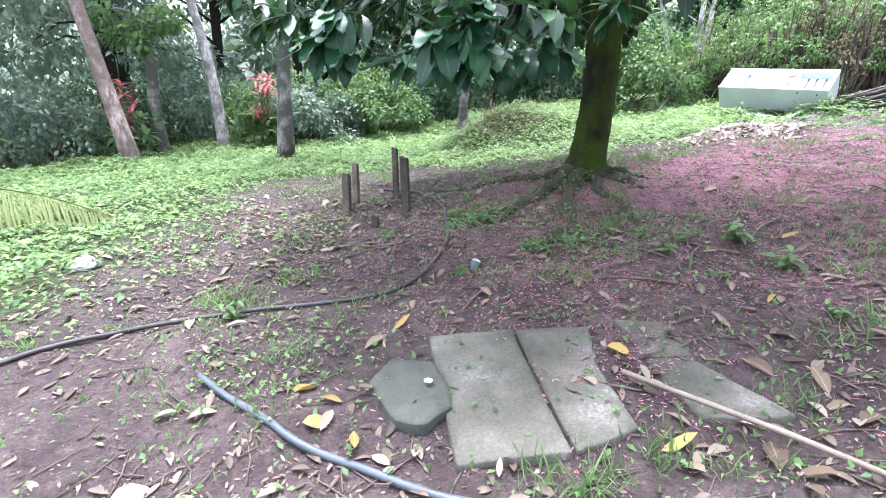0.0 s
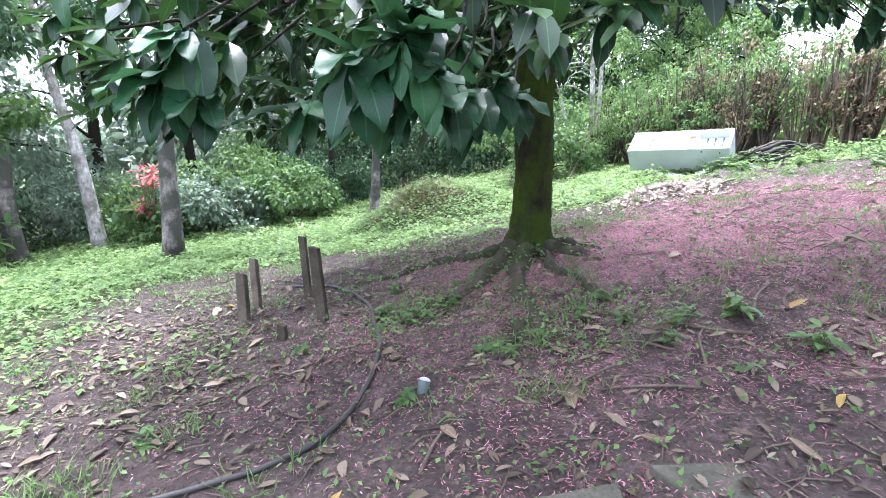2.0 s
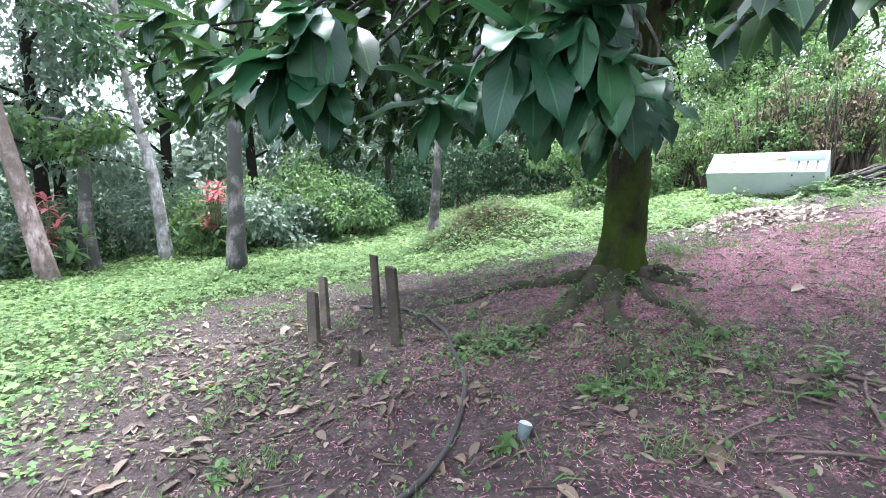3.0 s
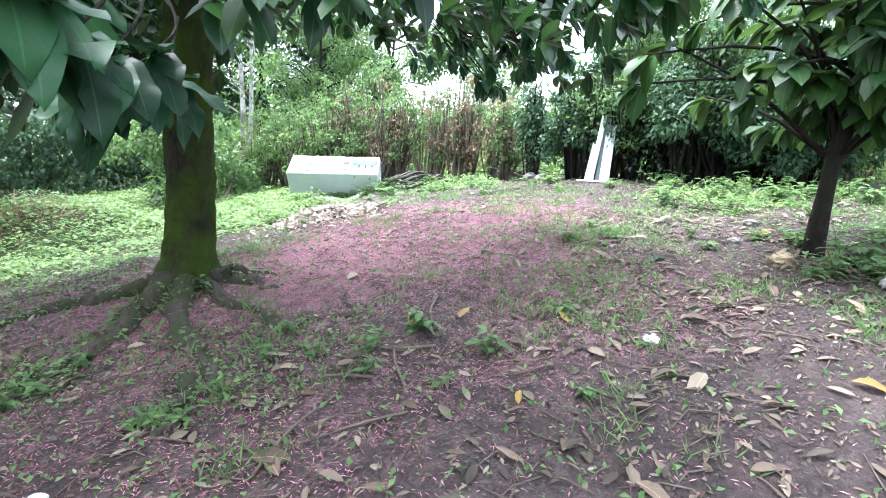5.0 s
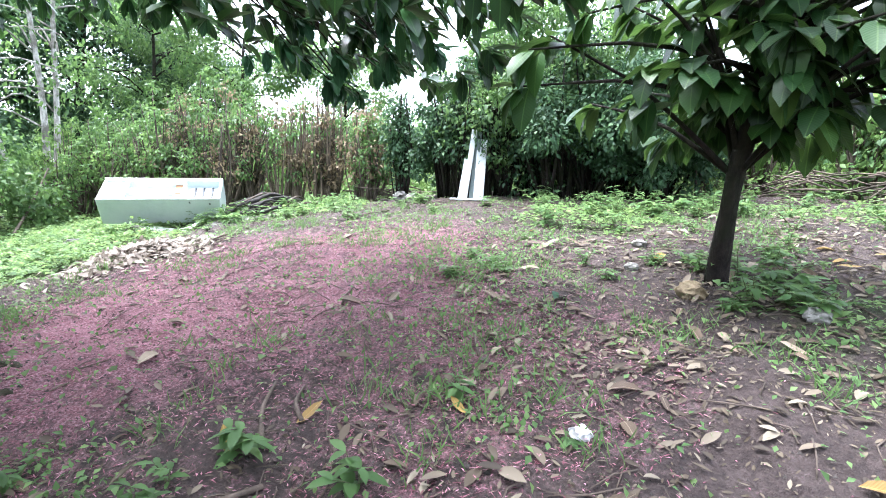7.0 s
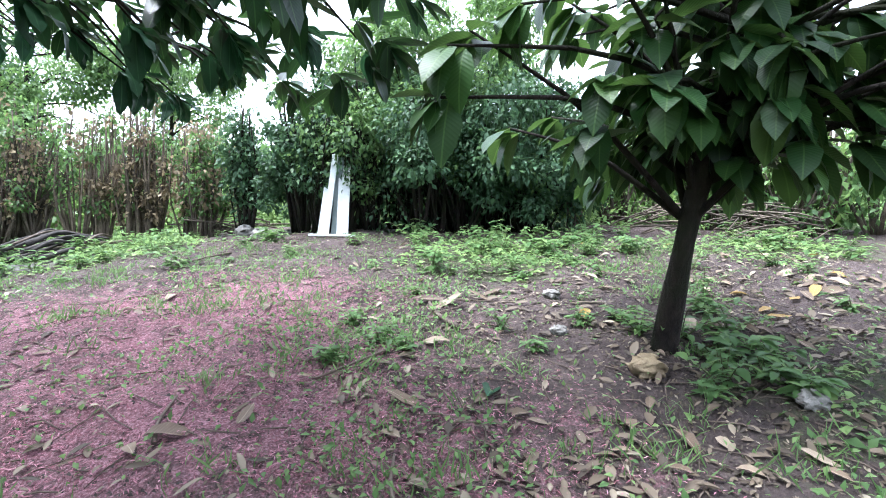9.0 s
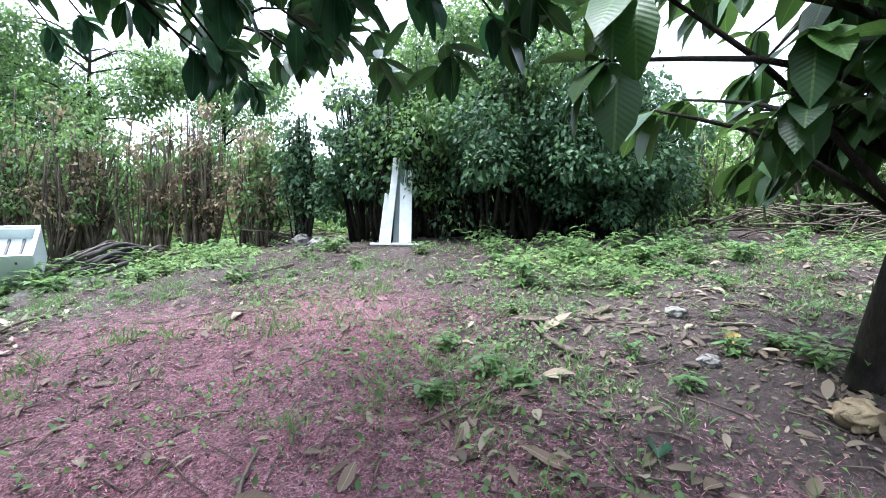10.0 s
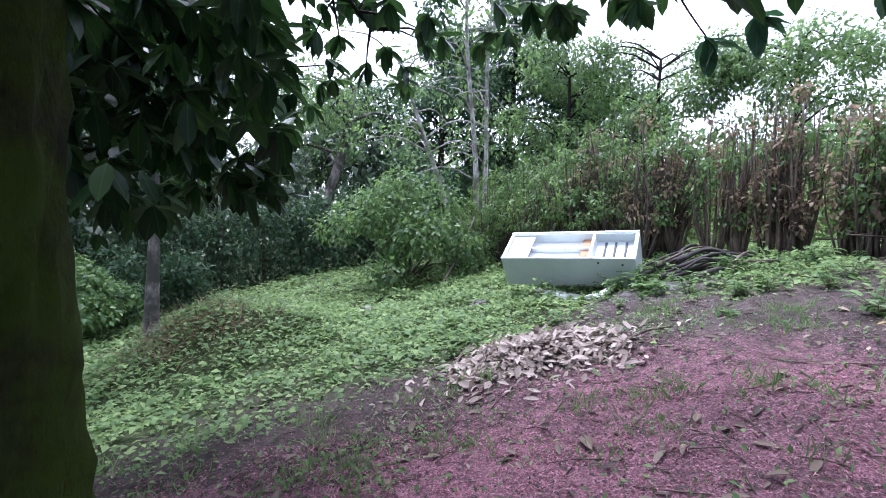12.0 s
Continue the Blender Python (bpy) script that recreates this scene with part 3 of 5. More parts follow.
for k in range(135):
    x, y = rng.uniform(0.75, 2.15), rng.uniform(6.0, 7.5)
    z = 1.78 + 0.12 * abs(x - 1.5) + 1.0 * rng.random() ** 1.2
    more.append((np.array([x, y, z]), unit(np.array([x - BIG[0], y - BIG[1], -0.5]) + 0.9 * rand_unit(1)[0])))
for k in range(26):
    x, y = rng.uniform(2.7, 4.2), rng.uniform(3.2, 4.9)
    more.append((np.array([x, y, 2.36 + 0.7 * rng.random()]), unit(np.array([x - BIG[0], y - BIG[1], -0.5]) + 0.9 * rand_unit(1)[0])))
pl, ou = zip(*(tips + more))
grown("crown", blades(*rosettes(pl, ou, 0.185, (6, 10), 0.42, 0.3), "full", rng.uniform(0.1, 0.3), 0.14), BROAD_LEAF, big_tree, label="dense dark green leaves")["kind"] = "stuff"

# the drooping sprays at the crown's rim: every leaf by itself
SPRAYS = [(-0.52, 2.62, 1.55), (-0.42, 2.68, 1.50), (-0.45, 2.60, 1.66), (-0.14, 2.78, 1.50), (-0.06, 2.90, 1.55),
          (0.02, 2.50, 1.60), (0.16, 2.48, 1.64), (0.24, 2.52, 1.56), (0.30, 2.62, 1.52), (0.12, 2.62, 1.50), (0.20, 2.56, 1.74),
          (0.44, 2.95, 1.55), (0.46, 3.26, 1.80), (0.60, 3.16, 1.62), (0.46, 3.18, 1.50), (0.72, 3.34, 1.58), (0.10, 2.35, 1.86), (-0.75, 2.7, 1.9),
          (2.63, 2.70, 2.36), (2.95, 2.55, 2.40), (3.40, 2.30, 2.45), (4.20, 4.62, 2.24), (4.22, 4.95, 2.40), (4.10, 4.25, 2.50), (4.08, 3.45, 2.36), (3.70, 3.60, 2.35), (4.35, 6.10, 2.72), (4.20, 5.65, 2.66), (3.60, 4.60, 2.35),
          (3.55, 4.25, 2.14), (3.35, 4.05, 2.22), (3.72, 4.45, 2.20), (3.50, 3.80, 2.26), (3.88, 4.12, 2.32), (3.20, 4.38, 2.30), (3.0, 4.02, 2.34), (3.1, 3.55, 2.34)]
VARIANTS = []


def fine_leaf(half, droop, fold, wave, rows=10):
    """One smooth elliptical blade with a drawn-out tip, a stalk and a soft keel, one unit long."""
    s = np.linspace(0, 1, rows)
    w = half * np.sin(np.pi * s ** 1.08) ** 0.72 * (1 - 0.3 * s ** 5)
    w[0], w[-1] = 0.012, 0.004
    a = np.array([-1, -0.55, 0, 0.55, 1])
    S, A = np.meshgrid(s, a, indexing="ij")
    X = w[:, None] * A
    Z = fold * np.abs(X) - droop * S ** 2 + wave * np.sin(S * 13 + A) * np.abs(A) * 0.03
    v = np.stack([X, S * (1 - 0.2 * droop), Z], -1).reshape(-1, 3)
    i, j = np.meshgrid(np.arange(rows - 1), np.arange(4), indexing="ij")
    q = (i * 5 + j).ravel()
    f = np.concatenate([np.stack([q, q + 1, q + 6], -1), np.stack([q, q + 6, q + 5], -1)])
    return v, f, np.stack([0.5 + 0.5 * A, S], -1).reshape(-1, 2)


for k in range(6):
    v, f, u = fine_leaf(0.165 + 0.011 * k, 0.04 + 0.06 * k, 0.06 + 0.035 * k, 0.4 + 0.25 * k)
    o = raw("leaf", v, f, BROAD_LEAF_ONE, None, u)
    VARIANTS.append(o.data)
    bpy.data.objects.remove(o)


def single_leaf(p, d, n, length, parent, meshes, name="leaf"):
    ob = new(name, meshes[int(rng.integers(len(meshes)))])
    s = unit(np.cross(d, n))
    up = np.cross(s, d)
    m = Matrix([(s[i] * length, d[i] * length, up[i] * length, p[i]) for i in range(3)] + [(0, 0, 0, 1)])
    ob.matrix_world = m
    ob.parent = parent
    return ob


for c in SPRAYS:
    c = np.array(c)
    out = unit(np.array([c[0] - BIG[0], c[1] - BIG[1], 0]) * 0.6 + rand_unit(1)[0] * 0.4 - UP * 0.5)
    P, D, N, L, W = rosette(c, out, int(rng.integers(9, 13)), 0.24 if c[0] < 2 else 0.17, 0.4, 0.5)
    back = np.array([BIG[0], BIG[1], 0]) - c
    back[2] = 0
    root = c + unit(back) * 0.45 + (0, 0, 0.32)
    twig = grown("twig", tube(curve_points([root, c - out * 0.25 + (0, 0, 0.08), c], 7), np.linspace(0.007, 0.004, 7), 5), DARK_BARK, big_tree)
    for p, d, n, ln in zip(P, D, N, L):
        single_leaf(p, d, n, ln, twig, VARIANTS)

# ---- small leaning tree ----
small_tree = tagged(bare("ribbed_leaf_tree"), "small leaning tree with large ribbed leaves", "tree")
line = curve_points([spot(4.76, 1.99, -0.05), (4.63, 1.96, 1.3), (4.52, 1.91, 1.75), (4.48, 1.78, 2.3), (4.45, 1.65, 2.9)], 22)
grown("trunk", tube(line, np.linspace(0.062, 0.042, 22) + 0.025 * np.exp(-np.arange(22) / 1.5), 14, 0.06), DARK_BARK, small_tree)
pl, ou = [], []
for k in range(78):
    s = line[int(rng.integers(9, 22))]
    a = rng.uniform(0, 6.28)
    reach = rng.uniform(0.3, 1.45)
    e = s + np.array([math.cos(a), math.sin(a), 0]) * reach + UP * rng.uniform(-0.5, 0.8)
    e[2] = max(e[2], 2.3 - 0.42 * reach + 0.7 * rng.random())
    grown("branch", tube(curve_points([s, (s + e) / 2 + (0, 0, 0.1), e], 6), np.linspace(0.02, 0.006, 6), 5), DARK_BARK, small_tree)
    pl.append(e)
    ou.append(unit(e - s))
    pl.append((s + e) / 2)
    ou.append(unit(e - s))
for k in range(6):
    a = rng.uniform(0, 6.28)
    pl.append(line[int(rng.integers(14, 20))] + np.array([math.cos(a), math.sin(a), 0]) * rng.uniform(0.08, 0.25))
    ou.append(np.array([math.cos(a), math.sin(a), 0.1]))
grown("crown", blades(*rosettes(pl, ou, 0.26, (5, 9), 0.52, 0.95), "full", 0.35, 0.16), RIBBED_LEAF, small_tree, label="large deep green ribbed leaves")["kind"] = "stuff"

# ---- the dumped refrigerator ----
def refrigerator():
    """A doorless refrigerator cabinet on its back, tipped towards the clearing."""
    length, width, depth = 1.68, 0.585, 0.44
    u = unit([-1.187, 1.183, -0.068])
    front = np.array([6.02, 8.775, 1.318])
    w = unit([0.335, 0.35, 0.325])
    w = unit(w - u * (w @ u))
    nrm = unit(np.cross(w, u))
    nrm = nrm if nrm[2] > 0 else -nrm
    m = Matrix([(u[i], w[i], nrm[i], front[i]) for i in range(3)] + [(0, 0, 0, 1)])
    fr = tagged(bare("refrigerator"), "discarded white refrigerator cabinet without doors, lying tilted on its back", "refrigerator")
    t = 0.045

    def slab(name, lo, hi, mat, label="", bevel=0.006, par=fr):
        size = [b - a for a, b in zip(lo, hi)]
        mid = [(a + b) / 2 for a, b in zip(lo, hi)]
        return part(name, box_bm(size, m @ Matrix.Translation(mid), bevel), mat, par, label)
    near = slab("side_panel", (0, 0, -depth), (length, t, 0), ENAMEL, "pale grey enamel side", 0.012)
    slab("side_panel", (0, width - t, -depth), (length, width, 0), ENAMEL, "", 0.012)
    slab("end_panel", (0, t + .001, -depth), (t, width - t - .001, -0.002), ENAMEL)
    slab("end_panel", (length - t, t + .001, -depth), (length, width - t - .001, -0.002), ENAMEL)
    slab("back_panel", (t + .001, t + .001, -0.17), (length - t - .001, width - t - .001, -0.13), LINER)
    slab("divider", (0.53, t + .002, -0.128), (0.565, width - t - .002, -0.012), LINER)
    slab("shelf", (0.57, 0.30, -0.128), (1.34, 0.325, -0.05), LINER, "long white shelf rail")
    slab("inner_panel", (1.34, t + .002, -0.055), (length - t - .002, width - t - .002, -0.03), LINER, "smooth white inner panel")
    slab("stained_panel", (0.572, t + .003, -0.10), (0.70, width - t - .003, -0.085), RUST, "rusty brown stained panel")
    liner = slab("grey_liner", (t + .002, t + .002, -0.1295), (0.528, width - t - .002, -0.1285), ENAMEL, "", 0)
    for x in (0.14, 0.27, 0.39):
        slab("rib", (x, 0.16, -0.128), (x + 0.028, 0.50, -0.11), GASKET, "dark slot rib", 0.004, liner)
    for x, z in ((0.14, -0.10), (0.42, -0.07)):
        slab("screw_hole", (x, -0.003, z), (x + 0.022, 0.0, z + 0.03), GASKET, "", 0, near)
    for y in (0.0, width - 0.022):
        slab("rim", (0.001, y, 0.001), (length - .001, y + 0.022, 0.014), LINER, "", 0.004)
    return fr


refrigerator()
sheet = tagged(bare("metal_sheet"), "bent white metal sheet lying before the refrigerator", "metal sheet")
g = np.linspace(0, 1, 14)
sx, sy = np.meshgrid(g, np.linspace(0, 1, 5), indexing="ij")
px = 5.12 + 0.55 * sx + 0.13 * sy
py = 9.60 - 0.78 * sx + 0.09 * sy
pz = land(px, py) + 0.05 + 0.05 * np.cos(sx * 5) + 0.03 * sy - 0.02 * sx
v = np.stack([px, py, pz], -1).reshape(-1, 3)
i, j = np.meshgrid(np.arange(13), np.arange(4), indexing="ij")
q = (i * 5 + j).ravel()
ob = raw("sheet", v, np.stack([q, q + 5, q + 6, q + 1], -1), WHITE_BOARD, sheet)
ob.modifiers.new("thick", "SOLIDIFY").thickness = 0.006

a, b = spot(4.95, 13.0, 0.02), spot(6.1, 14.3, 1.15)
tagged(grown("leaning_pole", tube(curve_points([a, (a + b) / 2 + (0, 0, -0.08), b], 12), np.linspace(0.028, 0.014, 12), 8, 0.06), TWIG), "thin bare branch leaning on the bushes", "branch")

# charred poles behind the refrigerator
for k in range(18):
    a = rng.uniform(-0.6, 0.5)
    c = np.array([6.9 + rng.uniform(-0.3, 0.6), 8.9 + rng.uniform(-0.5, 0.6)])
    ln = rng.uniform(0.6, 1.3)
    d = np.array([math.cos(a), math.sin(a)])
    e0, e1 = c - d * ln / 2, c + d * ln / 2
    line = curve_points([spot(*e0, 0.03 + 0.013 * k), spot(*c, 0.05 + 0.018 * k), spot(*e1, 0.03 + 0.011 * k)], 8)
    grown("log", tube(line, np.linspace(0.030, 0.016, 8) * rng.uniform(0.5, 1.2), 8, 0.14), CHAR if k % 4 else TWIG)
for o in [o for o in scene.objects if o.name.split(".")[0] == "log"]:
    tagged(o, "charred grey wooden pole in a heap on ash", "log", "poles beside the refrigerator")

# ---- boards that lean on the hedge ----
def board(size, foot, top, face, mat, label):
    foot, top = np.array(foot, float), np.array(top, float)
    up = unit(top - foot)
    s = unit(np.cross(up, np.array(face, float)))
    n = np.cross(s, up)
    m = Matrix([(s[i], n[i], up[i], foot[i]) for i in range(3)] + [(0, 0, 0, 1)])
    ob = part("board", box_bm(size, m @ Matrix.Translation((0, 0, size[2] / 2)), 0.004), mat)
    return tagged(ob, label, "board", "boards against the hedge")


board((0.085, 0.03, 1.17), spot(8.18, 5.64, 0.02), (8.40, 5.60, 2.62), (-1, -0.2, 0), WHITE_BOARD, "tall white painted board leaning on the hedge")
board((0.10, 0.03, 1.12), spot(8.25, 5.54, 0.02), (8.48, 5.56, 2.58), (-1, -0.2, 0), GREY_BOARD, "grey stained board leaning on the hedge")
board((0.16, 0.03, 1.03), spot(8.22, 5.41, 0.02), (8.50, 5.50, 2.50), (-1, -0.3, 0), WHITE_BOARD, "white board with a knot hole leaning on the hedge")
board((0.09, 0.03, 0.72), spot(8.20, 5.725, 0.02), (8.42, 5.72, 2.2), (-1, -0.2, 0), WHITE_BOARD, "short white board leaning on the hedge")
fb = part("board", box_bm((0.07, 0.62, 0.03), pose(*spot(7.96, 5.44, 0.05), 0, 4, 12), 0.004), WHITE_BOARD)
tagged(fb, "white board lying flat at the foot of the others", "board", "boards against the hedge")

# ---- stakes ----
for foot, top, wd in (((-0.99, 5.18), (-1.05, 5.42, 0.26), 0.085), ((-0.98, 5.63), (-1.07, 5.98, 0.26), 0.075), ((-0.53, 5.71), (-0.59, 5.90, 0.49), 0.07), ((-0.33, 4.98), (-0.39, 5.07, 0.55), 0.085), ((-0.62, 4.75), (-0.62, 4.77, 0.02), 0.07)):
    f, t = spot(*foot, -0.06), np.array(top)
    up = unit(t - f)
    s = unit(np.cross(up, (0.3, 1, 0)))
    n = np.cross(s, up)
    m = Matrix([(s[i], n[i], up[i], f[i]) for i in range(3)] + [(0, 0, 0, 1)])
    hgt = float(np.linalg.norm(t - f))
    bm = box_bm((wd, wd * 0.75, hgt), Matrix.Translation((0, 0, hgt / 2)), 0.006, 3)
    for vv in bm.verts:
        k = vv.co.z / hgt
        vv.co.x *= 0.92 + 0.12 * noise.noise(Vector((f[0], f[1], vv.co.z * 9))) + 0.08 * (1 - k)
        vv.co.y *= 0.95 + 0.15 * noise.noise(Vector((f[1], vv.co.z * 8, 3)))
        if k > 0.9:
            vv.co.z += 0.35 * vv.co.x
    bmesh.ops.transform(bm, matrix=m, verts=bm.verts)
    tagged(part("stake", bm, STAKE_WOOD), "weathered dark wooden stake driven into the soil", "stake", "wooden stakes")


# ---- hoses and pipe ----
def hose(name, pts, r, mat, label, lift=0.0, n=60):
    line = curve_points([spot(x, y) for x, y in pts], n)
    zz = np.pad(land(line[:, 0], line[:, 1]), 5, mode="edge")
    line[:, 2] = np.maximum(np.convolve(zz, np.ones(11) / 11, "valid"), zz[5:-5] - 0.4 * r) + r * 0.8 + lift
    return tagged(grown(name, tube(line, r, 10), mat), label, "hose")


hose("hose", [(-0.75, 6.25), (-0.34, 5.97), (0.0, 5.3), (0.07, 4.8), (0.10, 4.14), (-0.08, 3.46), (-0.43, 3.09), (-1.12, 2.95), (-1.68, 2.80), (-2.07, 2.6), (-2.4, 2.3), (-3.2, 1.6)], 0.0145, BLACK_HOSE, "black garden hose curving over the soil", 0.006, 90)
hose("hose", [(-1.12, 2.26), (-0.77, 1.98), (-0.46, 1.75), (-0.11, 1.59), (0.15, 1.47), (0.5, 1.35), (1.0, 1.1)], 0.017, GREY_HOSE, "blue grey hose end on bare soil")
a, b = spot(0.95, 2.02, 0.06), spot(1.85, 1.14, 0.03)
grown("pipe", joined(tube([a, (a + b) / 2 + (0, 0, 0.015), b], 0.0115, 12, 0, False), tube([a - (b - a) * 0.001, a + (b - a) * 0.05], 0.0085, 12, 0, False)), POLE)
tagged(bpy.data.objects["pipe"], "thin dirty pale pipe lying across concrete slabs", "pipe")


# ---- concrete slabs ----
def slab(corners, thick, mat, label, lift):
    """A paving slab sunk flush in the soil, with a worn, uneven outline."""
    c = np.array([spot(x, y) for x, y in corners])
    A = np.column_stack([c[:, :2], np.ones(len(c))])
    k = np.linalg.lstsq(A, c[:, 2], rcond=None)[0]
    rim = []
    for a, b in zip(c, np.roll(c, -1, 0)):
        for u in np.linspace(0, 1, 7)[:-1]:
            q = a + (b - a) * u
            e = noise.noise_vector(Vector((q[0] * 14, q[1] * 14, thick * 90))) * 0.011
            rim.append((q[0] + e.x, q[1] + e.y))
    mid = np.mean(rim, 0)
    rings = [(1.0, -thick), (1.0, -0.008), (0.985, 0.0), (0.8, 0.002), (0.55, 0.002), (0.3, 0.001), (0.1, 0.001)]
    n = len(rim)
    v = []
    for f, z in rings:
        for x, y in rim:
            x, y = mid[0] + (x - mid[0]) * f, mid[1] + (y - mid[1]) * f
            v.append((x, y, k[0] * x + k[1] * y + k[2] + lift + z + 0.003 * noise.noise(Vector((x * 9, y * 9, 1)))))
    i, j = np.meshgrid(np.arange(len(rings) - 1), np.arange(n), indexing="ij")
    q0, q1 = (i * n + j).ravel(), (i * n + (j + 1) % n).ravel()
    tris = np.concatenate([np.stack([q0, q1, q1 + n], -1), np.stack([q0, q1 + n, q0 + n], -1)])
    e = (len(rings) - 1) * n
    v.append((mid[0], mid[1], k[0] * mid[0] + k[1] * mid[1] + k[2] + lift))
    tris = np.concatenate([tris, np.stack([e + np.arange(n), e + (np.arange(n) + 1) % n, np.full(n, len(v) - 1)], -1)])
    return tagged(raw("paving_slab", v, tris, mat), label, "paving slab", "slabs in the path")


slab([(0.23, 1.59), (0.65, 1.60), (0.51, 2.55), (0.06, 2.58)], 0.07, CONCRETE, "mossy grey concrete slab sunk in the soil", 0.034)
slab([(0.67, 1.61), (0.93, 1.71), (0.88, 2.12), (0.92, 2.52), (0.53, 2.56)], 0.07, CONCRETE, "cracked pale concrete slab partly under soil", 0.022)
slab([(1.19, 1.76), (1.53, 1.74), (1.31, 2.13), (1.33, 2.46), (1.06, 2.54), (1.12, 2.08)], 0.06, CONCRETE, "pale concrete slab half buried in soil", 0.020)
slab([(-0.04, 1.84), (0.09, 1.81), (0.20, 1.92), (0.19, 2.06), (0.09, 2.29), (-0.13, 2.34), (-0.21, 2.12)], 0.06, DARK_CONCRETE, "dark many sided concrete lid with a small hole", 0.045)
chip = bmesh.new()
bmesh.ops.create_icosphere(chip, subdivisions=2, radius=0.022, matrix=pose(*spot(0.085, 2.08, 0.062)) @ Matrix.Diagonal((1, 0.8, 0.45, 1)))
tagged(part("pebble", chip, RAG, smooth=True), "small white pebble on the dark lid", "pebble")


# ---- grove and woods ----
def wild_tree(x, y, height, lean, r, bark, leaf_m, clumps, crown_r, count, leaf, low, label, name="tree", squash=0.8, kind="thin"):
    tr = tagged(bare(name), label, "tree")
    b = spot(x, y, -0.1)
    top = b + np.array([lean[0], lean[1], height])
    line = curve_points([b, b + (top - b) * 0.35 + (0.05 * height * rng.uniform(-0.2, 0.2), 0, 0), b + (top - b) * 0.7 + (rng.uniform(-0.1, 0.1), 0, 0), top], 16)
    rad = np.linspace(r, r * 0.35, 16) + 0.4 * r * np.exp(-np.arange(16) / 1.2)
    grown("trunk", tube(line, rad, 14, 0.05), bark, tr)
    cs, rs, wood = [], [], []
    for k in range(clumps):
        s = line[int(rng.integers(max(4, int(16 * low / height)), 16))]
        a = rng.uniform(0, 6.28)
        e = s + np.array([math.cos(a), math.sin(a), 0]) * crown_r * math.sqrt(rng.random()) + UP * rng.uniform(-0.1, 0.35) * crown_r
        e[2] = max(e[2], b[2] + low)
        wood.append(tube(curve_points([s, (s + e) / 2 + (0, 0, 0.15 * crown_r), e], 6), np.linspace(r * 0.3, 0.012, 6), 5))
        cs.append(e)
        rs.append(crown_r * rng.uniform(0.22, 0.42))
    tagged(grown("limb_mass", joined(*wood), bark, tr), kind="stuff")
    if count:
        tagged(grown("crown", foliage(cs, rs, count, leaf, 0.42, kind, squash), leaf_m, tr), kind="stuff")
    return tr


wild_tree(-7.2, 11.1, 9.5, (-2.2, 0.3), 0.16, RED_BARK, DARK_FOLIAGE, 14, 2.4, 3000, 0.20, 5.0, "leaning tree with ridged reddish pale bark")
wild_tree(-6.35, 13.85, 6.5, (-0.8, 0), 0.16, WHITE_BARK, DARK_FOLIAGE, 8, 1.6, 1200, 0.20, 4.8, "slender tree with a smooth whitish trunk")
wild_tree(-3.45, 10.4, 8.5, (0.25, 0.2), 0.145, PALE_BARK, MID_FOLIAGE, 12, 2.2, 2500, 0.2, 4.6, "upright tree with mottled grey lichen bark")
wild_tree(-7.75, 13.2, 3.4, (-0.1, 0), 0.2, PALE_BARK, MID_FOLIAGE, 7, 1.0, 900, 0.2, 2.4, "short thick lichen covered tree")
for x, y, hh, cr in ((13.0, 17.0, 5.5, 2.2), (11.3, 19.5, 6.0, 2.3), (15.5, 14.5, 5.0, 2.2)):
    wild_tree(x, y, hh, (0.2, 0), 0.11, DARK_BARK, MID_FOLIAGE, 34, cr, 11000, 0.15, 1.4, "bushy tree beyond the hedge")
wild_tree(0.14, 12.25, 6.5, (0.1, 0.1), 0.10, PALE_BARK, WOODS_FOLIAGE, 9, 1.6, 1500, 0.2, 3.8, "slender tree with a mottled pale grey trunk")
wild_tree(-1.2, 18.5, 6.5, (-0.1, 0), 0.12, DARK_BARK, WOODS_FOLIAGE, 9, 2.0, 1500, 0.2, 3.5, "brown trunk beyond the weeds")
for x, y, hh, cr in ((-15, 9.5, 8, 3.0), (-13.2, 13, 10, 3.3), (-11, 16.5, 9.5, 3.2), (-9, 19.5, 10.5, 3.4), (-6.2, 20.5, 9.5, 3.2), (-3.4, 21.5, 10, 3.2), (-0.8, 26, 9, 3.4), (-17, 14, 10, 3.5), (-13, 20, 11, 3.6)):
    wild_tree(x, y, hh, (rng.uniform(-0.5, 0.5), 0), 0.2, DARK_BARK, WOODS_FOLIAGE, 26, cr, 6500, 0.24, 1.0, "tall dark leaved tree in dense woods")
wild_tree(3.0, 22.9, 6.5, (1.5, 0), 0.26, PALE_BARK, MID_FOLIAGE, 20, 3.0, 3200, 0.17, 3.4, "open crowned forked tree against the sky")
for x, y, hh, cr, n in ((11.2, 24, 9.5, 3.2, 15000), (8.6, 25.5, 8.5, 2.6, 11000), (14.0, 22, 6.5, 2.4, 6500), (5.6, 29, 6.5, 2.6, 7000)):
    wild_tree(x, y, hh, (0.3, 0), 0.2, DARK_BARK, DARK_FOLIAGE, 30, cr, n, 0.24, 2.2, "tall dark tree behind the hedge")
# the pale leafless tree
for x, y, hh, ln in ((6.65, 15.6, 7.5, (-0.35, 0)), (6.95, 15.9, 7.0, (0.25, 0.2)), (6.4, 15.8, 5.0, (-1.6, 0.4))):
    wild_tree(x, y, hh, ln, 0.08, WHITE_BARK, MID_FOLIAGE, 16, 1.7, 700, 0.14, 2.2, "thin white barked tree with bare branches", "pale_tree")


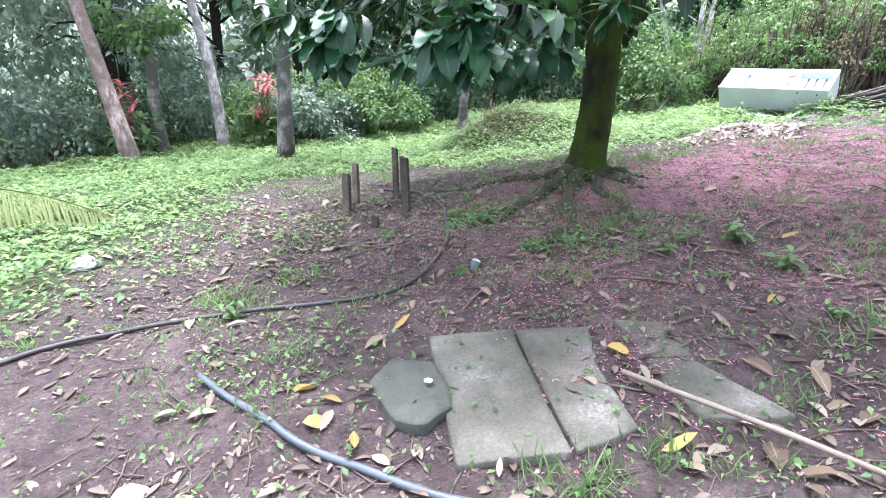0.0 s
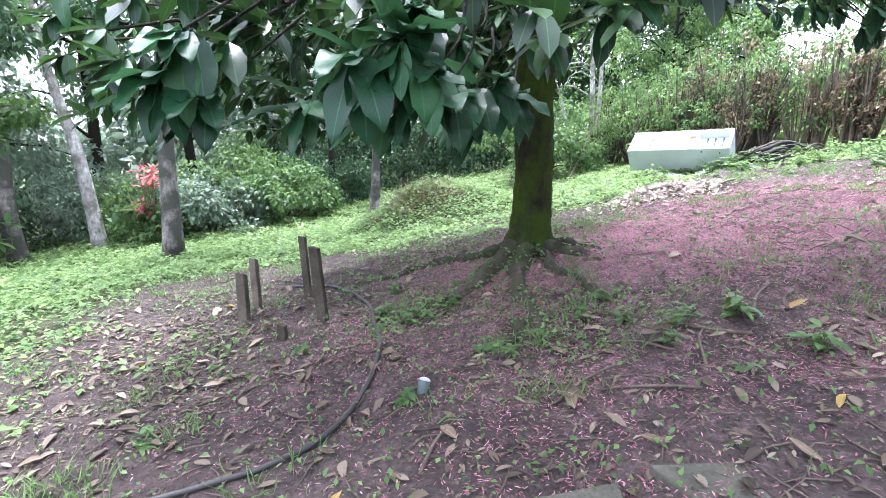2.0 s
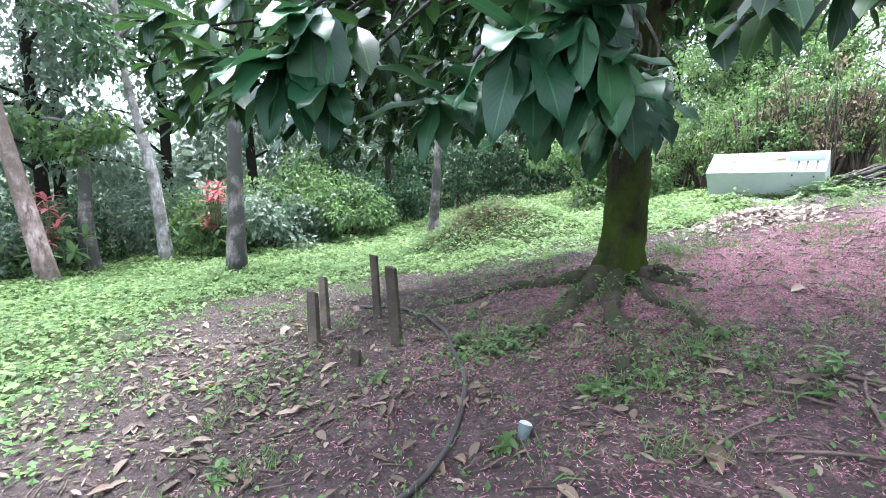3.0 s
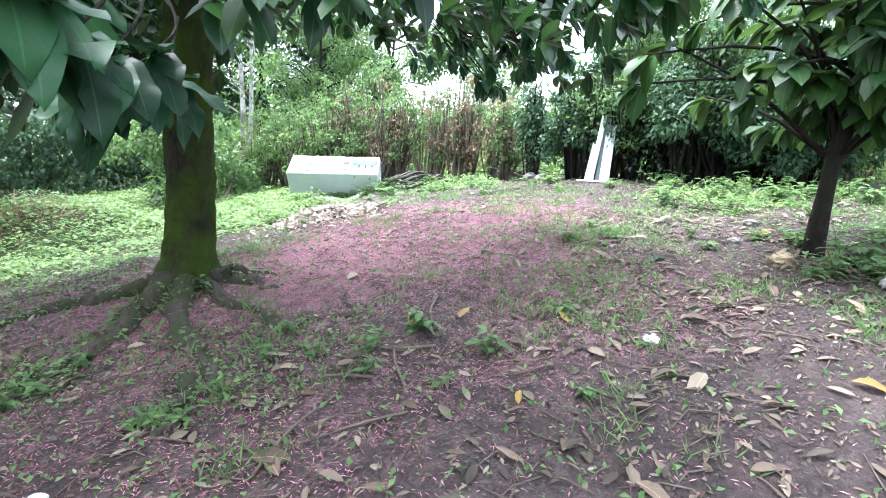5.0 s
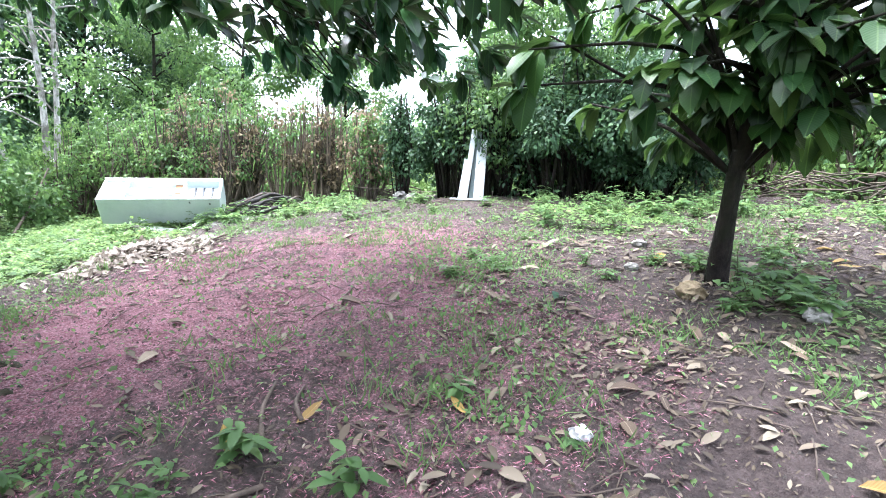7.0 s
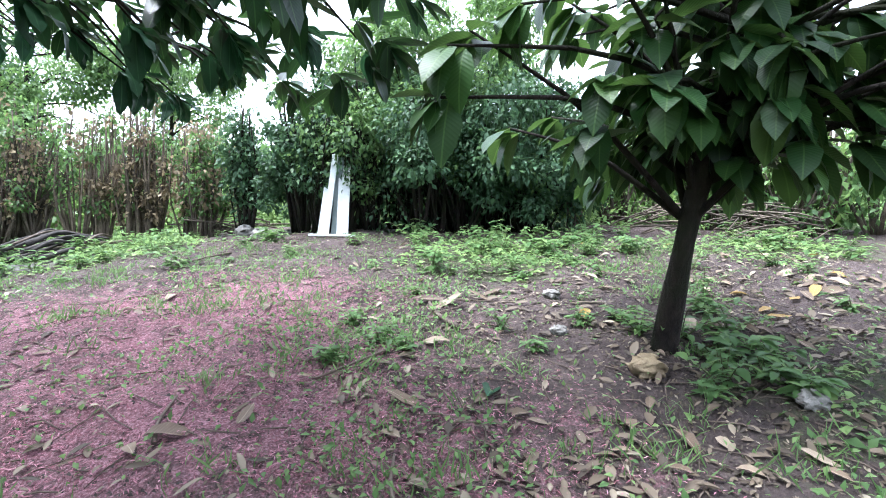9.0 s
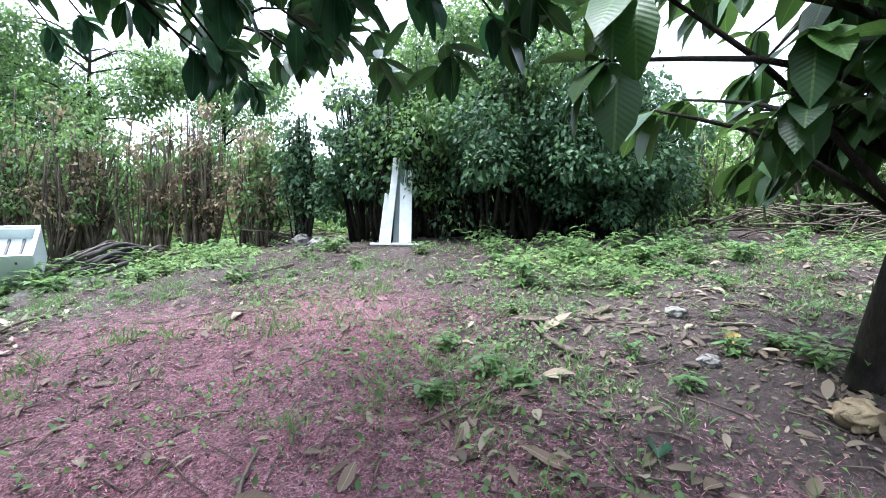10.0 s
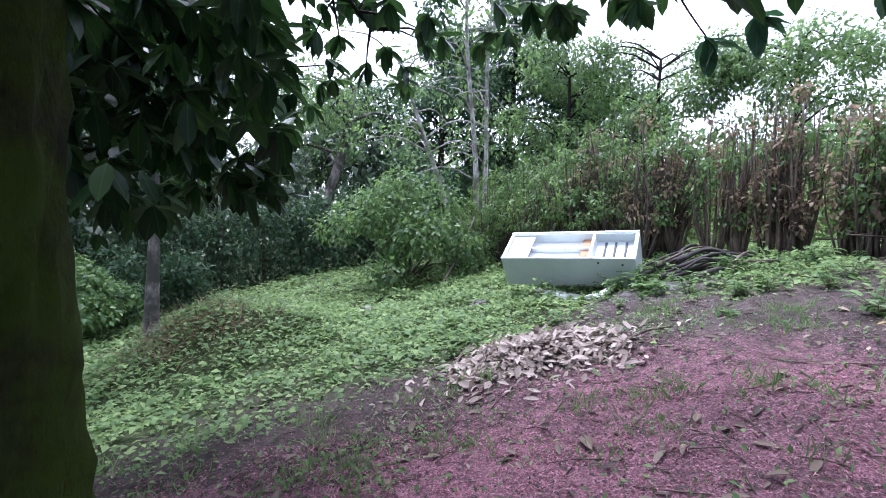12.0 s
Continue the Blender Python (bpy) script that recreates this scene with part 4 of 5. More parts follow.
def shrub(x, y, height, radius, count, leaf, mat, label, stems=14, name="shrub", clumps=26, low=0.25, stem_mat=None, kind="thin", knot=(0.2, 0.38)):
    sh = tagged(bare(name), label, "shrub")
    b = spot(x, y, -0.04)
    wood, cs, rs = [], [], []
    for k in range(clumps):
        a, q = rng.uniform(0, 6.28), math.sqrt(rng.random())
        e = np.array([x + radius * q * math.cos(a), y + radius * q * math.sin(a), 0])
        dome = math.sqrt(max(0.05, 1 - 0.8 * q * q))
        e[2] = b[2] + height * (low + (0.92 - low) * rng.random() ** 0.8) * dome
        cs.append(e)
        rs.append(radius * rng.uniform(*knot))
        if k < stems:
            s = b + np.array([rng.uniform(-0.15, 0.15) * radius, rng.uniform(-0.15, 0.15) * radius, 0])
            wood.append(tube(curve_points([s, (s * 0.5 + e * 0.5) + (0, 0, 0.1 * height), e], 7), np.linspace(0.028, 0.008, 7), 5, 0.05))
    grown("stem_mass", joined(*wood), stem_mat or STEM, sh)
    tagged(grown("foliage", foliage(cs, rs, count, leaf, 0.45, kind), mat, sh), kind="stuff")
    return sh


shrub(4.6, 15.0, 2.5, 1.7, 10000, 0.12, MID_FOLIAGE, "rounded dark green bush on the weedy slope", 18, "bush")
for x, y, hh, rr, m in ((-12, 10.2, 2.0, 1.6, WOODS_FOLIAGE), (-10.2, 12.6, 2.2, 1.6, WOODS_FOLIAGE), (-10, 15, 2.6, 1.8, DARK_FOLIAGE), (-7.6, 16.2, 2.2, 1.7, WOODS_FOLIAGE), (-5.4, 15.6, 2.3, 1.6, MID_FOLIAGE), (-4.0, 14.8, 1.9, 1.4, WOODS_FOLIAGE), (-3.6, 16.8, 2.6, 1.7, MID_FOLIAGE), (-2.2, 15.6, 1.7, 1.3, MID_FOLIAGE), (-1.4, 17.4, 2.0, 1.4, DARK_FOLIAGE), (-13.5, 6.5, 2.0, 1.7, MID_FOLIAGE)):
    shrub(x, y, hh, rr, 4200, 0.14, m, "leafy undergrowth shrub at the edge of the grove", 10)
for x, y in ((-8.2, 12.4), (-10.0, 9.9), (-5.2, 14.0)):
    pl = [spot(x + rng.uniform(-0.3, 0.3), y + rng.uniform(-0.3, 0.3), rng.uniform(0.7, 2.0)) for _ in range(16)]
    rp = tagged(bare("red_leaf_plant"), "red and pink leaved ornamental plant", "plant")
    grown("stem_mass", joined(*[tube([spot(x, y, -0.02), (spot(x, y) + p) / 2 + (0.03, 0, 0.1), p], 0.012, 5) for p in pl]), GREEN_STEM, rp)
    grown("foliage", blades(*rosettes(pl, [unit(UP + 0.5 * rand_unit(1)[0]) for _ in pl], 0.32, (5, 9), 0.26, 0.15), "full", 0.4), RED_LEAF, rp)
    bl = [spot(x + rng.uniform(-0.7, 0.7), y + rng.uniform(-0.7, 0.7), rng.uniform(0.15, 1.0)) for _ in range(26)]
    grown("lower_leaves", joined(blades(*rosettes(bl, [unit(UP + 0.6 * rand_unit(1)[0]) for _ in bl], 0.34, (4, 8), 0.36, 0.2), "full", 0.4), *[tube([spot(p[0], p[1], -0.02), p], 0.01, 4) for p in bl]), MID_FOLIAGE, rp)

# vine covered fence behind the weeds
FENCE = curve_points([(-3.6, 19.0, 0), (-0.5, 20.4, 0), (2.4, 20.6, 0), (4.8, 19.6, 0), (6.6, 18.2, 0)], 60)
vine = tagged(bare("vine_fence"), "old fence overgrown with dark climbing vines", "fence")
for k in range(0, 60, 6):
    b = spot(FENCE[k][0], FENCE[k][1], -0.1)
    grown("post", tube([b, b + (0.03, 0, 1.0), b + (0, 0.02, 2.1)], [0.05, 0.05, 0.045], 8, 0.06), STEM, vine)
cs = [spot(p[0] + rng.normal() * 0.15, p[1] + rng.normal() * 0.25, z) for p in FENCE for z in (0.25, 0.75, 1.25, 1.75, 2.15)]
tagged(grown("vines", foliage(cs, [0.42] * len(cs), 16000, 0.14, 0.6, "thin", 1.0, 0.8, 0.3), DARK_FOLIAGE, vine), kind="stuff")


# ---- hedge ----
def hedge(pts, height, label, bunches, lean, leaves, mats, leaf=0.09, thick=0.12, bottom=0.2, stem_mat=STEM, clump=0.2, top_bias=1.0, per=(7, 14)):
    """Bunches of upright stems, each fanning out of one stock, with tight clumps of leaves along them and gaps between."""
    hd = tagged(bare("hedge"), label, "hedge", "hedge round the clearing")
    line = curve_points([(x, y, 0) for x, y in pts], 80)
    wood, tops = [], []
    for k in range(bunches):
        p = line[int((k + 0.3 + 0.4 * rng.random()) * 79.9 / bunches)]
        c = np.array([p[0] + rng.normal() * thick, p[1] + rng.normal() * thick])
        hb = height * rng.uniform(0.72, 1.12)
        for _ in range(int(rng.integers(*per))):
            a, q = rng.uniform(0, 6.28), rng.random() ** 0.5
            b = spot(c[0] + 0.09 * q * math.cos(a), c[1] + 0.09 * q * math.sin(a), -0.05)
            e = b + np.array([math.cos(a) * q * lean * 1.6 + rng.normal() * 0.05, math.sin(a) * q * lean * 1.6 + rng.normal() * 0.05, hb * rng.uniform(0.6, 1.08)])
            bend = np.array([math.cos(a) * q * lean * 0.25 + rng.normal() * 0.06, math.sin(a) * q * lean * 0.25 + rng.normal() * 0.06, 0])
            wood.append(tube(curve_points([b, b * 0.5 + e * 0.5 + bend, e], 6), np.linspace(0.025, 0.006, 6) * rng.uniform(0.55, 1.5), 5, 0.06))
            tops.append((b, e, bend))
            for _ in range(4):
                u = rng.uniform(0.3, 0.95)
                s = b + (e - b) * u + bend * (1 - abs(2 * u - 1))
                wood.append(tube([s, s + np.array([rng.normal() * 0.13, rng.normal() * 0.13, rng.uniform(0.08, 0.34)])], [0.006, 0.002], 3))
    tagged(grown("stem_mass", joined(*wood), stem_mat, hd), kind="stuff")
    for mat, n in zip(mats, leaves):
        cs = []
        for _ in range(max(24, n // 34)):
            b, e, bend = tops[int(rng.integers(len(tops)))]
            u = bottom + (1.04 - bottom) * rng.random() ** (1 / top_bias)
            cs.append(b + (e - b) * u + bend * (1 - abs(2 * min(u, 1) - 1)) + rng.normal(size=3) * 0.05)
        tagged(grown("foliage", foliage(cs, np.full(len(cs), clump) * rng.uniform(0.4, 1.4, len(cs)), n, leaf, 0.5, "thin", 1.0, 0.6, 0.1), mat, hd), kind="stuff")
    return hd


hedge([(6.6, 14.6), (7.0, 13.3), (7.5, 12.1)], 1.9, "green hedge with thin tan stems", 7, 0.3, (2200, 1600), (MID_FOLIAGE, LIGHT_FOLIAGE), 0.09, 0.15, 0.3, STEM, 0.24, 1.4)
hedge([(7.4, 12.1), (7.8, 11.2), (8.3, 10.5)], 2.3, "scrubby hedge with reddish twigs and small leaves", 6, 0.3, (1500, 1300), (MID_FOLIAGE, DRY_FOLIAGE), 0.08, 0.12, 0.35, STEM, 0.2, 1.5, (12, 20))
for x, y, hh, rr, n, m in ((6.9, 15.2, 2.4, 0.9, 3000, LIGHT_FOLIAGE), (7.1, 14.0, 2.5, 0.9, 2800, MID_FOLIAGE), (7.5, 12.8, 2.8, 0.9, 2600, MID_FOLIAGE), (7.8, 11.7, 3.2, 0.95, 2600, MID_FOLIAGE), (8.3, 10.9, 2.9, 0.75, 1700, MID_FOLIAGE)):
    shrub(x, y, hh, rr, n, 0.075, m, "twiggy hedge bush with small leaves and tan stems", 44, "hedge_bush", 60, 0.42, STEM, "thin", (0.09, 0.2))
hedge([(8.45, 10.3), (8.8, 9.5), (8.95, 8.9)], 2.15, "withered brown hedge of upright dry stems", 5, 0.12, (1900, 700), (DRY_FOLIAGE, MID_FOLIAGE), 0.085, 0.05, 0.3, DRY_STEM, 0.14, 1.1, (16, 26))
hedge([(9.0, 8.7), (9.0, 8.3), (8.95, 8.0)], 1.95, "sparse hedge of grey stems with new leaves", 3, 0.16, (1900, 1100), (MID_FOLIAGE, DRY_FOLIAGE), 0.085, 0.05, 0.2, STEM, 0.18, 1.2, (10, 16))
hedge([(8.9, 7.45), (8.88, 7.3), (8.85, 7.15)], 2.3, "slim dark leafy hedge plant", 2, 0.12, (2200,), (DARK_FOLIAGE,), 0.09, 0.04, 0.25, DARK_BARK, 0.2, 1.2, (7, 11))
hedge([(8.85, 6.4), (8.85, 5.6), (9.0, 4.8)], 2.4, "thick stemmed hedge behind the boards", 7, 0.25, (2600, 2200), (DARK_FOLIAGE, MID_FOLIAGE), 0.09, 0.12, 0.55, DARK_BARK, 0.26, 1.6, (12, 18))
hedge([(9.2, 4.9), (9.2, 3.7), (9.6, 2.7)], 2.4, "dark stems under a dense overgrown hedge", 14, 0.3, (3000,), (DARK_FOLIAGE,), 0.09, 0.4, 0.1, DARK_BARK, 0.4, 1.0, (6, 12))
for x, y, hh, rr, n in ((9.2, 6.0, 2.8, 0.75, 6000), (9.0, 6.5, 2.7, 0.6, 4500), (9.6, 5.6, 3.7, 0.95, 9000), (9.7, 4.9, 4.5, 1.35, 15000), (9.9, 3.7, 4.3, 1.4, 15000), (9.3, 4.3, 3.0, 1.0, 7000), (9.7, 2.9, 2.6, 1.0, 6000), (9.2, 3.1, 1.5, 0.8, 4000), (9.0, 3.9, 3.3, 1.2, 11000), (9.1, 2.9, 2.9, 1.0, 8000)):
    # Leaf tone carries light: sky-lit mid green on tall bushes, shade-dark on low ones.
    shrub(x, y, hh, rr, n, 0.085, MID_FOLIAGE if hh > 3.5 else DARK_FOLIAGE, "dense small leaved overgrown hedge bush", 10, "hedge_bush", 34, 0.22, DARK_BARK)
hedge([(10.4, 2.4), (11.0, 1.6), (10.8, 0.8)], 2.0, "thin open hedge with pale light between stems", 6, 0.25, (2400,), (LIGHT_FOLIAGE,), 0.1, 0.3, 0.3)
hedge([(10.3, 0.6), (10.0, -0.8), (9.4, -2.6)], 2.2, "brushy hedge of grey twigs and leaves", 14, 0.4, (5200, 3800), (MID_FOLIAGE, LIGHT_FOLIAGE), 0.11, 0.5, 0.15, STEM, 0.35)
# Out of every view; added to close the place behind for its bounced light.
hedge([(9.0, -2.8), (7.0, -5.0), (3.5, -6.5), (-1, -7)], 2.2, "green hedge behind the walker, unseen and added to close the place", 20, 0.4, (5000,), (MID_FOLIAGE,), 0.14, 0.5, 0.15)

# land beyond the hedge
for x, y, hh, rr in ((12.5, 9, 1.3, 1.6), (13, 6.5, 1.2, 1.6), (12.3, 11.5, 1.5, 1.6), (14, 3.2, 1.3, 1.9), (13, 1.0, 1.4, 1.7), (13.2, -1.5, 1.8, 1.8), (11, 14, 1.6, 1.6), (16, 8, 2.2, 2.2), (17, 5, 2.2, 2.2), (15.5, 12, 2.4, 2.2), (9.5, 17, 2.0, 1.8), (12.5, 18, 2.4, 2.0)):
    shrub(x, y, hh, rr, 2600, 0.16, LIGHT_FOLIAGE, "light green shrub beyond the hedge", 8)


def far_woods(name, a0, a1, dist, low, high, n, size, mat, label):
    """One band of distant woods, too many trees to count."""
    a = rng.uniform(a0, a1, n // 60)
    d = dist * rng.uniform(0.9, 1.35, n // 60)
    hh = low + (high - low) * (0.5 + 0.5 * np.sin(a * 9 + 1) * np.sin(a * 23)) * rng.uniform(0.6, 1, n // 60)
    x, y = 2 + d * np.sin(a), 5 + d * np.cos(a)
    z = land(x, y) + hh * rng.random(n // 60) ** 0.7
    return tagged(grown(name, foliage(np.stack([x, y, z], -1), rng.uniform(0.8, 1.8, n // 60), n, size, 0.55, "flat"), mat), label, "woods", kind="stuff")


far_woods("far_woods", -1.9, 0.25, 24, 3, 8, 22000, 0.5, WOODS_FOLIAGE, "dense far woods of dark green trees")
far_woods("far_woods", 0.2, 2.3, 32, 2.5, 6.5, 24000, 0.6, MID_FOLIAGE, "low far woods beyond the hedge")
# Unseen band, added so that woods close the place behind the walker.
far_woods("far_woods", 2.3, 4.4, 22, 2, 7, 12000, 0.7, MID_FOLIAGE, "unseen woods added to close the slope behind")

# ---- what lies and grows on the ground ----
def scatter(n, density, box):
    """n places in a box (x0, y0, x1, y1), thicker where density(x, y) is high."""
    out = np.zeros((0, 2))
    while len(out) < n:
        p = rng.uniform(box[:2], box[2:], (n * 3, 2))
        out = np.concatenate([out, p[rng.random(len(p)) < density(p[:, 0], p[:, 1])]])
    return out[:n]


def slope_normal(x, y):
    e = 0.05
    return unit(np.stack([-(land(x + e, y) - land(x - e, y)) / (2 * e), -(land(x, y + e) - land(x, y - e)) / (2 * e), np.ones_like(x)], -1))


def on_ground(p, up=0.0):
    return np.column_stack([p, land(p[:, 0], p[:, 1]) + up])


def patchy(x, y, f=2.1):
    return 0.5 + 0.5 * np.sin(f * x + 1.3 * np.sin(f * 0.8 * y)) * np.sin(f * 1.1 * y + 1.1 * np.sin(f * 0.7 * x + 1))


def cover_density(x, y):
    g = zones(x, y)[1]
    d = np.hypot(x - 1.5, y - 2.5)
    return np.clip(g ** 1.4 * (0.35 + 0.65 * patchy(x, y)) * np.clip(1.5 - d / 14, 0.18, 1), 0, 1)


p = scatter(120000, cover_density, (-9, -0.5, 10.5, 20))
tall = 0.02 + (0.10 * patchy(p[:, 0], p[:, 1], 3.3) + 0.26 * patchy(p[:, 0] + 3, p[:, 1], 5.9) ** 2 * patchy(p[:, 0], p[:, 1] + 5, 1.6)) * zones(p[:, 0], p[:, 1])[1] + 0.14 * np.exp(-((p[:, 0] - 1.4) ** 2 / 2 + (p[:, 1] - 10.8) ** 2 / 1.5))
d = unit(rand_unit(len(p)) * (1, 1, 0.25) + UP * 0.12)
size = rng.uniform(0.022, 0.062, len(p)) * (1 + 0.07 * np.hypot(p[:, 0] - 1, p[:, 1] - 2))
cover = grown("creeping_weeds", blades(on_ground(p, 0) + UP * (tall * rng.random(len(p)) ** 0.7)[:, None], d, unit(UP + 0.45 * rand_unit(len(p))), size, size * 0.36, "thin", 0.3), COVER_LEAF)
tagged(cover, "low bright green creeping weeds over the slope", "weeds", kind="stuff")


def thin_density(x, y):
    pk, g, ash = zones(x, y)
    return np.clip((0.06 + 0.2 * (patchy(x, y, 1.7) > 0.75) + 0.4 * (patchy(x, y, 4.3) > 0.55) * 0.5 * np.exp(-((x - 1.4) ** 2 / 0.5 + (y - 4.0) ** 2 / 0.4)) + 0.3 * (patchy(x, y, 3.9) > 0.5) * np.exp(-((x - 0.6) ** 2 / 0.25 + (y - 4.8) ** 2 / 0.25)) + 0.4 * np.exp(-((x - 4.6) ** 2 / 0.3 + (y - 3.6) ** 2 / 0.2))) * (1 - g) * np.exp(-(np.hypot(x - 2.5, y - 4) / 6) ** 4), 0, 1)


p = scatter(19000, thin_density, (-3, -0.5, 9, 9))
size = rng.uniform(0.018, 0.045, len(p))
sprouts = grown("sparse_weeds", blades(on_ground(p) + UP * (0.05 * rng.random(len(p)))[:, None], unit(rand_unit(len(p)) + UP * 0.3), unit(UP + 0.4 * rand_unit(len(p))), size, size * 0.3, "thin", 0.3), WEED_LEAF)
tagged(sprouts, "sparse small green sprouts on bare soil", "weeds", kind="stuff")

# creepers on the roots' ridges
P = []
for line, r in ROOT_LINES[:3] + ROOT_LINES[7:8]:
    for _ in range(240):
        k = int(rng.integers(3, 29))
        P.append(line[k] + rng.normal(size=3) * (0.09, 0.09, 0) + UP * (0.9 * r * (1 - k / 34)))
P = np.array(P)
P[:, 2] = np.maximum(land(P[:, 0], P[:, 1]) + 0.005, P[:, 2] - 3 * 0.05 * rng.random(len(P))) + 0.05 * rng.random(len(P))
size = rng.uniform(0.022, 0.05, len(P))
creeper = grown("root_creeper", blades(P, unit(rand_unit(len(P)) * (1, 1, 0.4) + UP * 0.1), unit(UP + 0.5 * rand_unit(len(P))), size, size * 0.34, "thin", 0.3), WEED_LEAF)
tagged(creeper, "small green creeper growing over the tree roots", "weeds", kind="stuff")
p = scatter(26000, lambda x, y: 0.4 + 0.6 * patchy(x, y, 1.1), (10.4, -4, 17, 17))
size = rng.uniform(0.06, 0.15, len(p))
field = grown("field_weeds", blades(on_ground(p, 0) + UP * (0.35 * rng.random(len(p)))[:, None], unit(rand_unit(len(p)) * (1, 1, 0.5) + UP * 0.4), unit(UP + 0.5 * rand_unit(len(p))), size, size * 0.26, "thin", 0.3), COVER_LEAF)
tagged(field, "bright green weeds on open land past the hedge", "weeds", kind="stuff")

# fallen stamens
p = scatter(44000, lambda x, y: np.clip(zones(x, y)[0] * (0.35 + 0.65 * patchy(x, y, 4.1)), 0, 1), (-1, 1, 7.5, 9))
L = rng.uniform(0.015, 0.04, len(p))
st = grown("fallen_stamens", blades(on_ground(p, 0.003) + UP * (0.012 * rng.random(len(p)))[:, None], unit(rand_unit(len(p)) * (1, 1, 0.15)), unit(UP + 0.3 * rand_unit(len(p))), L, 0.0024, "flat", 0.1), STAMEN)
tagged(st, "carpet of thin pink fallen flower stamens", "flower litter", kind="stuff")
p = scatter(9000, lambda x, y: np.clip(0.25 * np.exp(-(np.hypot(x - 1.5, y - 4.2) / 2.4) ** 4) * patchy(x, y, 3.0), 0, 1), (-1.5, 1, 5, 8))
L = rng.uniform(0.015, 0.04, len(p))
st = grown("fallen_stamens", blades(on_ground(p, 0.003), unit(rand_unit(len(p)) * (1, 1, 0.15)), unit(UP + 0.3 * rand_unit(len(p))), L, 0.003, "flat", 0.1), STAMEN)
tagged(st, "thin scatter of pink fallen flower stamens", "flower litter", kind="stuff")

p = scatter(1000, lambda x, y: np.clip(np.exp(-((x - 1.05) ** 2 / 0.05 + (y - 2.2) ** 2 / 0.2)) + 0.5 * np.exp(-((x - 0.66) ** 2 / 0.01 + (y - 2.0) ** 2 / 0.2)) + 0.25 * np.exp(-((x - 1.0) ** 2 / 0.8 + (y - 3.0) ** 2 / 0.2)), 0, 1), (0, 1.4, 2.4, 3.8))
L = rng.uniform(0.012, 0.035, len(p))
st = grown("fallen_stamens", blades(on_ground(p, 0.012), unit(rand_unit(len(p)) * (1, 1, 0.15)), unit(UP + 0.3 * rand_unit(len(p))), L, 0.003, "flat", 0.1), STAMEN)
tagged(st, "dark red fallen stamens between the slabs", "flower litter", kind="stuff")


# clods of soil
p = scatter(30000, lambda x, y: np.clip((1 - zones(x, y)[1]) * np.exp(-(np.hypot(x - 2, y - 4) / 5) ** 4) * (0.3 + 0.7 * patchy(x, y, 3.7)), 0, 1), (-3, 0.8, 8.5, 9))
q = np.array([(1, 0, -0.3), (-0.5, 0.87, -0.3), (-0.5, -0.87, -0.3), (0.1, 0.05, 0.75)])
n = len(p)
v = on_ground(p, 0.001)[:, None] + (q[None] * rng.uniform(0.6, 1.4, (n, 4, 1)) + 0.25 * rng.normal(size=(n, 4, 3))) * (0.003 + 0.011 * rng.random(n) ** 3)[:, None, None]
f = np.array([(0, 1, 3), (1, 2, 3), (2, 0, 3)])[None] + (np.arange(n) * 4)[:, None, None]
tagged(raw("soil_crumbs", v.reshape(-1, 3), f.reshape(-1, 3), CLOD, None, None, False), "loose crumbs of dark brown soil", "soil", kind="stuff")


# leaf litter
def litter_density(x, y):
    a = 0.24 + 0.45 * np.exp(-((x - 3.6) ** 2 / 3 + (y - 2.3) ** 2 / 1.6)) + 1.5 * np.exp(-((x + 1.7) ** 2 / 1.4 + (y - 4.8) ** 2 / 1.4)) + 0.3 * np.exp(-((x - 0.2) ** 2 + (y - 2) ** 2) / 4) + 0.9 * np.exp(-((x - 6.0) ** 2 / 7 + (y - 0.6) ** 2 / 3))
    return np.clip(a * (0.25 + 0.75 * patchy(x, y, 2.7)) * (1 - 0.6 * zones(x, y)[1]) * np.exp(-(np.hypot(x - 2.5, y - 4) / 7) ** 6), 0, 1)


def flat_leaves(p, lo, hi, up, curl=0.25):
    n = len(p)
    L = rng.uniform(lo, hi, n)
    nor = unit(slope_normal(p[:, 0], p[:, 1]) + curl * rand_unit(n))
    d = rand_unit(n)
    d = unit(d - nor * np.sum(d * nor, 1, keepdims=True))
    return blades(on_ground(p) + UP * np.broadcast_to(up, n)[:, None], d, nor, L, L * rng.uniform(0.13, 0.24, n), "full", rng.uniform(-0.25, 0.3, n), rng.uniform(0.2, 0.7))


p = scatter(5200, litter_density, (-4.5, -1.5, 10, 9.5))
tagged(grown("leaf_litter", flat_leaves(p, 0.04, 0.11, 0.008), LITTER), "scattered dry brown and grey fallen leaves", "leaf litter", kind="stuff")
p = scatter(46000, lambda x, y: np.clip(1.3 * litter_density(x, y), 0, 1), (-4.5, -1.0, 10, 9.5))
tagged(grown("leaf_crumbs", flat_leaves(p, 0.01, 0.04, 0.004, 0.5), LITTER), "crumbled bits of dry leaves on soil", "leaf litter", kind="stuff")
p = np.column_stack([rng.normal(4.0, 0.40, 2300), rng.normal(7.36, 0.28, 2300)])
up = 0.10 * np.exp(-((p[:, 0] - 4) ** 2 / 0.35 + (p[:, 1] - 7.36) ** 2 / 0.16)) * rng.random(2300)
tagged(grown("leaf_heap", flat_leaves(p, 0.04, 0.12, up, 0.6), HEAP_LEAF), "raked heap of dry grey brown leaves", "leaf heap", kind="stuff")

